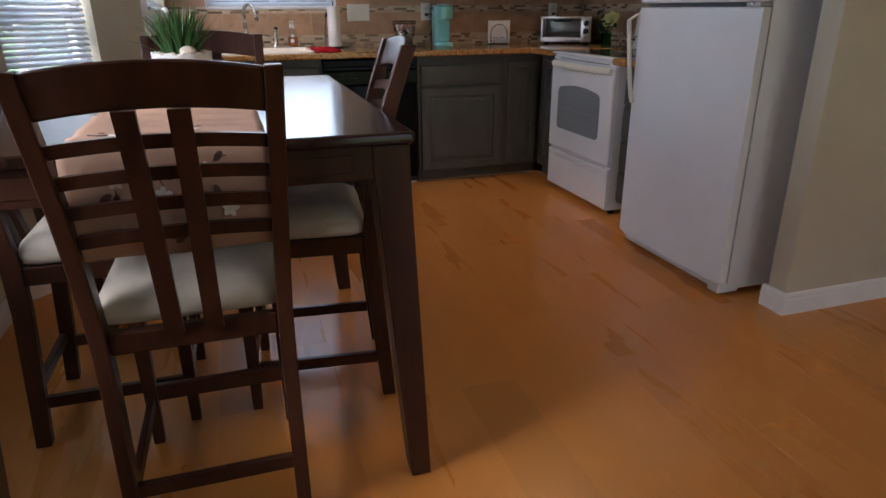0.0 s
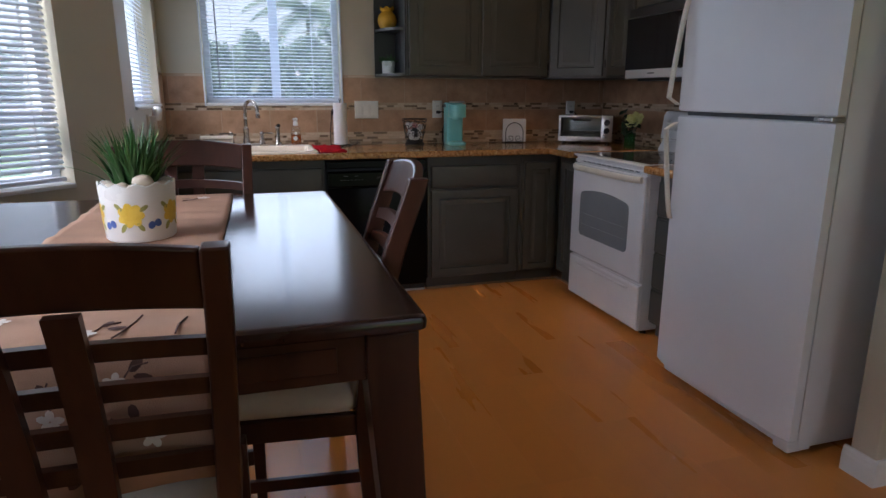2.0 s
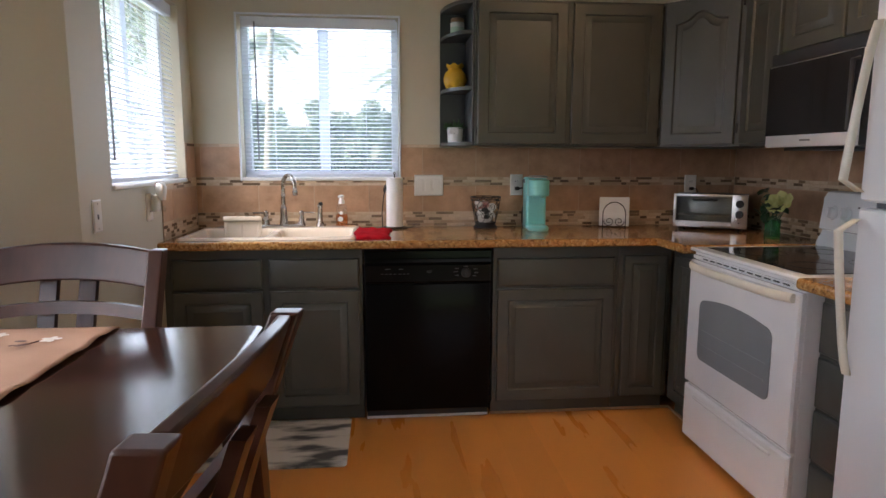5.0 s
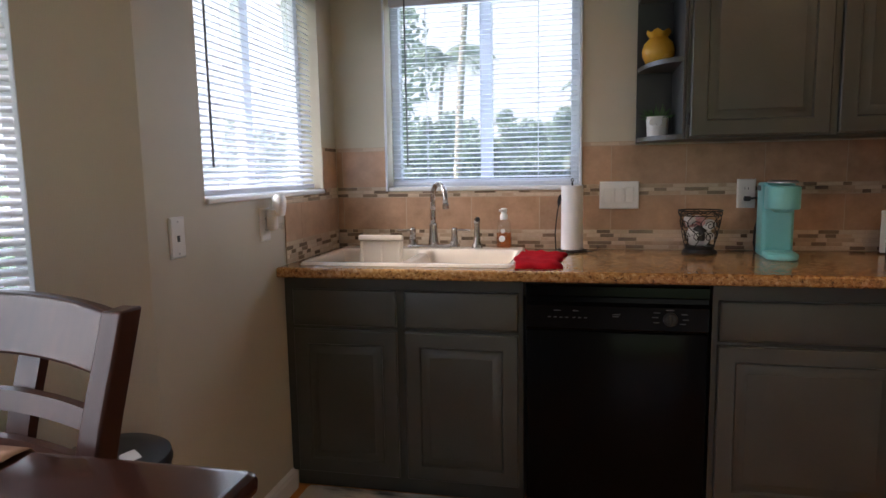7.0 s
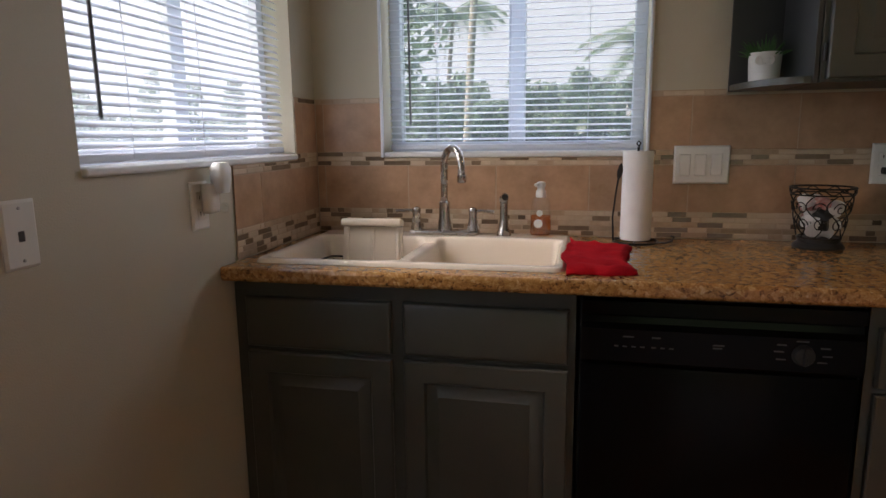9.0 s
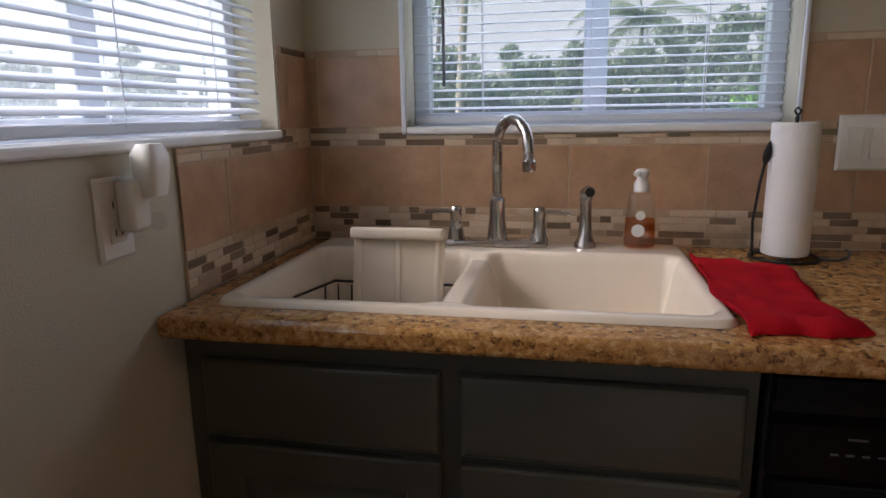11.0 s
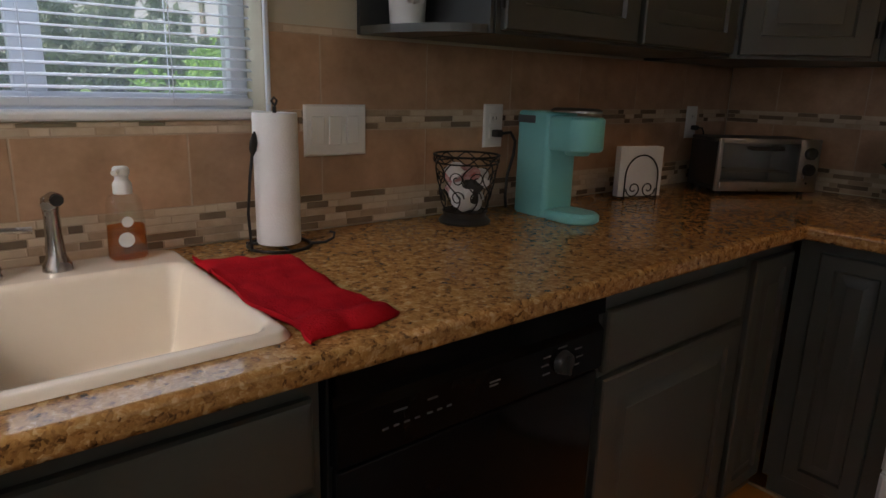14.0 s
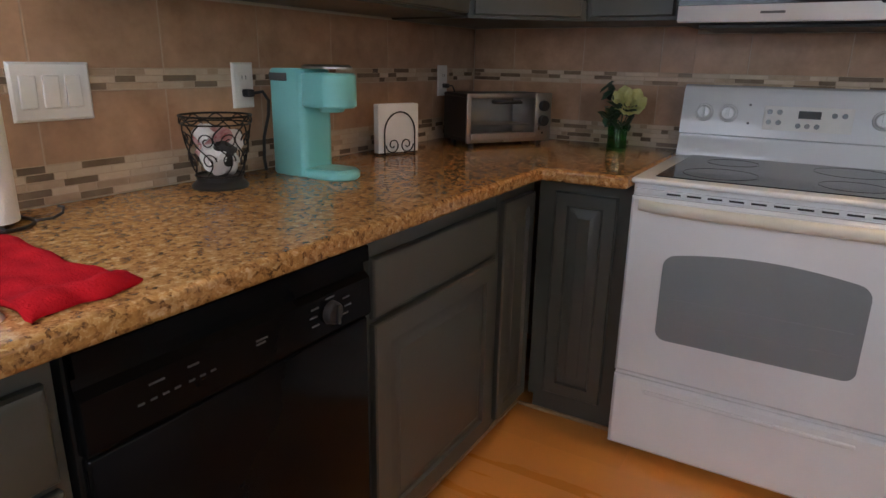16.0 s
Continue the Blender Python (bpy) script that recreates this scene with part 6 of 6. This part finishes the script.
tree(-19.0, 9.5, 3.4, (2.3, 2.2, 1.6), 4200, "leafy garden tree beside the lawn", BRIGHTLEAF)
tree(-4.2, 7.2, 1.7, (1.3, 1.2, 0.8), 3600, "low green shrub near the bay window", BRIGHTLEAF, 0.06, 0.05)
tree(-17.5, 17.0, 5.5, (3.2, 3.0, 2.6), 4800, "leafy garden tree beside the lawn")
bm = start()
for k in range(90):
    x = -30 + 60 * k / 89 + rnd.uniform(-0.5, 0.5)
    h = rnd.uniform(1.65, 2.0) + 0.2 * math.sin(x * 0.5)
    leaf_cloud(bm, (x, 24 + rnd.uniform(-1.8, 2.2), GZ + h), (1.3, 1.2, h), 2000, 0.15, rnd)
for k in range(26):
    leaf_cloud(bm, (-22 + rnd.uniform(-2, 2), -8 + 36 * k / 25, GZ + 0.9), (1.5, 1.5, 1.1), 300, 0.2, rnd)
single("hedge_row", bm, FOLIAGE, "dense far row of trees and hedges", "hedge", kind="stuff")
ho = thing("house", Matrix.Translation((1.2, 44.0, GZ)), "distant single-storey house with a brown shingle roof", "house")
part("wall", box(start(), (-5, 0, 0), (5, 7, 2.7), 0.02), STUCCO, ho)
part("roof", loft(start(), [[(x, -0.6, 2.701), (x, 7.6, 2.701), (x, 3.5, 4.6)] for x in (-5.5, 5.5)]), ROOF, ho)
for x in (-3.5, 0.5, 2.8):
    w = part("window", box(start(), (x, -0.03, 1.0), (x + 1.2, 0.02, 2.1), 0.02), TRIM, ho)
    part("pane", box(start(), (x + 0.08, -0.045, 1.08), (x + 1.12, -0.031, 2.02)), COOKTOP, w)

# overcast sky in the distance
OVERCAST = bpy.data.materials.new("overcast_sky")
OVERCAST.use_nodes = True
on, ol = OVERCAST.node_tree.nodes, OVERCAST.node_tree.links
on.remove(on["Principled BSDF"])
em, cloud, shade = on.new("ShaderNodeEmission"), on.new("ShaderNodeTexNoise"), on.new("ShaderNodeMapRange")
cloud.inputs["Scale"].default_value, cloud.inputs["Detail"].default_value = 0.03, 5
ol.new(on.new("ShaderNodeTexCoord").outputs["Object"], cloud.inputs["Vector"])
shade.inputs["To Min"].default_value, shade.inputs["To Max"].default_value = BACKDROP * 0.8, BACKDROP * 1.2
ol.new(cloud.outputs[0], shade.inputs[0])
ol.new(shade.outputs[0], em.inputs["Strength"])
em.inputs["Color"].default_value = (0.93, 0.96, 1.0, 1)
ol.new(em.outputs[0], on["Material Output"].inputs[0])
bm = start()
arc = [(100 * math.cos(radians(15 + 8.5 * k)), 100 * math.sin(radians(15 + 8.5 * k))) for k in range(21)]
low, high = [bm.verts.new((x, y, GZ)) for x, y in arc], [bm.verts.new((x, y, 48)) for x, y in arc]
for k in range(20):
    bm.faces.new((low[k], low[k + 1], high[k + 1], high[k]))
single("backdrop", bm, OVERCAST, "pale overcast sky in the distance", "sky", kind="structure")

# ---- floor planks ----
PW, PL = 0.19, 1.2
plank_me = {}


def plank_mesh(length):
    key = round(length, 3)
    if key not in plank_me:
        bm = start()
        loft(bm, [[(i, i, z), (PW - 0.0001 - i, i, z), (PW - 0.0001 - i, key - 0.0001 - i, z), (i, key - 0.0001 - i, z)] for i, z in ((0, -0.0035), (0, -0.0003), (0.001, 0.0))])
        plank_me[key] = shell("plank", bm, PLANK)
    return plank_me[key]


prnd = random.Random(7)
for col in range(31):
    x = -0.98 + PW * col
    if x > 2.85:
        break
    y = 0.15 - prnd.random() * PL
    while y < 4.66:
        y0, y1 = max(y, 0.15), min(y + PL, 5.0)
        if y1 - y0 > 0.06 and not (x > 2.2 and y0 > 4.4):
            ob = new("plank", plank_mesh(y1 - y0))
            ob.parent = floor
            ob.matrix_basis = Matrix.Translation((x, y0, 0))
        y += PL
bm = start()
for col in range(28):
    x = -1.0 + PW * col
    y = -2.0 - prnd.random() * 0.5
    while y < 5.1:
        y1 = min(y + PL, 0.148) if x < 2.95 else min(y + PL, 2.13)
        if y1 - y > 0.05:
            box(bm, (x, y, -0.0035), (x + PW - 0.0012, y1 - 0.0012, 0.0))
        y += PL
        if y > (0.148 if x < 2.95 else 2.13):
            break
tagged(part("more_planks", bm, PLANK, floor), kind="stuff")


# ---- wall tiles ----
field_me, stick_me = {}, {}


def piece(store, w, h, t, mat, name, key):
    key = (key, round(w, 4), round(h, 4))
    if key not in store:
        e = 0.0012
        bm = loft(start(), [[(i, i, d), (w - i, i, d), (w - i, h - i, d), (i, h - i, d)] for i, d in ((0, 0.0005), (0, t - e), (e, t))])
        store[key] = shell(name, bm, mat)
    return store[key]


def backsplash(name, m, x0, x1, joint, label, cuts=(), top=1.362, seed=1, low=CT1 + 0.0005):
    """Grout bed, field tiles and stick mosaic on one wall. cuts: (x0, x1, z) above which nothing is tiled between x0 and x1."""
    sp = random.Random(seed)
    wallp = thing(name, m, label, "backsplash", kind="structure")

    def limit(a, b):
        return min([top + 0.016] + [z for c0, c1, z in cuts if a < c1 - 0.002 and b > c0 + 0.002])

    edges = sorted({x0, x1, *(min(max(c, x0), x1) for cut in cuts for c in cut[:2])})
    bm = start()
    for a, b in zip(edges, edges[1:]):
        if b - a > 0.003:
            box(bm, (a, low, 0.0008), (b, limit(a, b), 0.005))
    part("grout_bed", bm, GROUT, wallp)

    def put(me, x, z, nm):
        ob = new(nm, me)
        ob.parent = wallp
        ob.matrix_basis = Matrix.Translation((x, z, 0.0025))

    def span(a, b, z0, z1):
        """Pieces of a-b that lie under the cuts, with their height."""
        ed = sorted({a, b, *(c for cut in cuts if cut[2] < z1 for c in cut[:2] if a < c < b)})
        for p, q in zip(ed, ed[1:]):
            zt = min(z1, limit(p, q) - 0.001)
            if q - p > 0.008 and zt - z0 > 0.006:
                yield p, q, zt

    for z0, z1 in ((1.0, 1.147), (1.196, top - 0.002)):
        k = math.floor((x0 - joint) / 0.305)
        while joint + 0.305 * k < x1:
            a, b = max(x0, joint + 0.305 * k + 0.0015), min(x1, joint + 0.305 * (k + 1) - 0.0015)
            for p, q, zt in (span(a, b, z0, z1) if b - a > 0.01 else ()):
                put(piece(field_me, q - p, zt - z0, 0.0034, FIELD, "tile", "f"), p, z0, "tile")
            k += 1
    lens = (0.022, 0.034, 0.048, 0.064, 0.085)
    bands = [(low + 0.002 + 0.0165 * r, 0.0150) for r in range(5)] + [(1.1495 + 0.0155 * r, 0.0142) for r in range(3)]
    for z, h in bands:
        x = x0 + 0.001
        last = None
        while x < x1 - 0.008:
            w = min(sp.choice(lens) * (1.5 if z > 1.1 else 1.2), x1 - 0.001 - x)
            kinds = [(STICK_CREAM, "c"), (STICK_CREAM, "c"), (STICK_TAN, "t"), (STICK_DARK, "d"), (STICK_DARK, "d")]
            pick = sp.choice([q for q in kinds if q[1] != last] if last == "d" else kinds)
            last = pick[1]
            for p, q, zt in span(x, x + w - 0.0014, z, z + h):
                put(piece(stick_me, q - p, zt - z, 0.0034, pick[0], "mosaic_stick", pick[1]), p, z, "mosaic_stick")
            x += w
    x = x0 + 0.02
    while x < x1 - 0.05:
        w = min(sp.choice((0.05, 0.08, 0.12)), x1 - x)
        for p, q, zt in span(x, x + w, top, top + 0.0135):
            if zt > top + 0.01:
                pk = sp.choice(((STICK_CREAM, "c"), (STICK_TAN, "t"), (STICK_DARK, "d")))
                put(piece(stick_me, q - p, zt - top, 0.0034, pk[0], "mosaic_stick", pk[1]), p, top, "mosaic_stick")
        x += w + sp.choice((0.0015, 0.0015, 0.06))
    return wallp


backsplash("backsplash_north", M_BACK, 0.156, 3.27, 0.084 + 0.405 - 0.61, "beige ceramic tile with stick mosaic bands behind the counter",
           [(WX0 + 0.405 - 0.001, WX1 + 0.405 + 0.001, WZ0 - 0.014), (1.25 + 0.255 + 0.15 - 0.155, 3.3, UZ0 - 0.008)], seed=3)
backsplash("backsplash_west", M_LEFT, 4.632 - 3.83, 1.362, 0.95, "beige ceramic tile with stick mosaic bands beside the sink", [(0.5, SY1 - 3.83 + 0.002, WZ0 - 0.014)], seed=5)
backsplash("backsplash_east", upright(X_RIGHT, Y_BACK, -90), 0.008, 2.08, 0.2, "beige ceramic tile with stick mosaic bands behind the stove", [(0.0, 0.93, UZ0 - 0.008), (0.93, 1.70, 1.335)], seed=9)
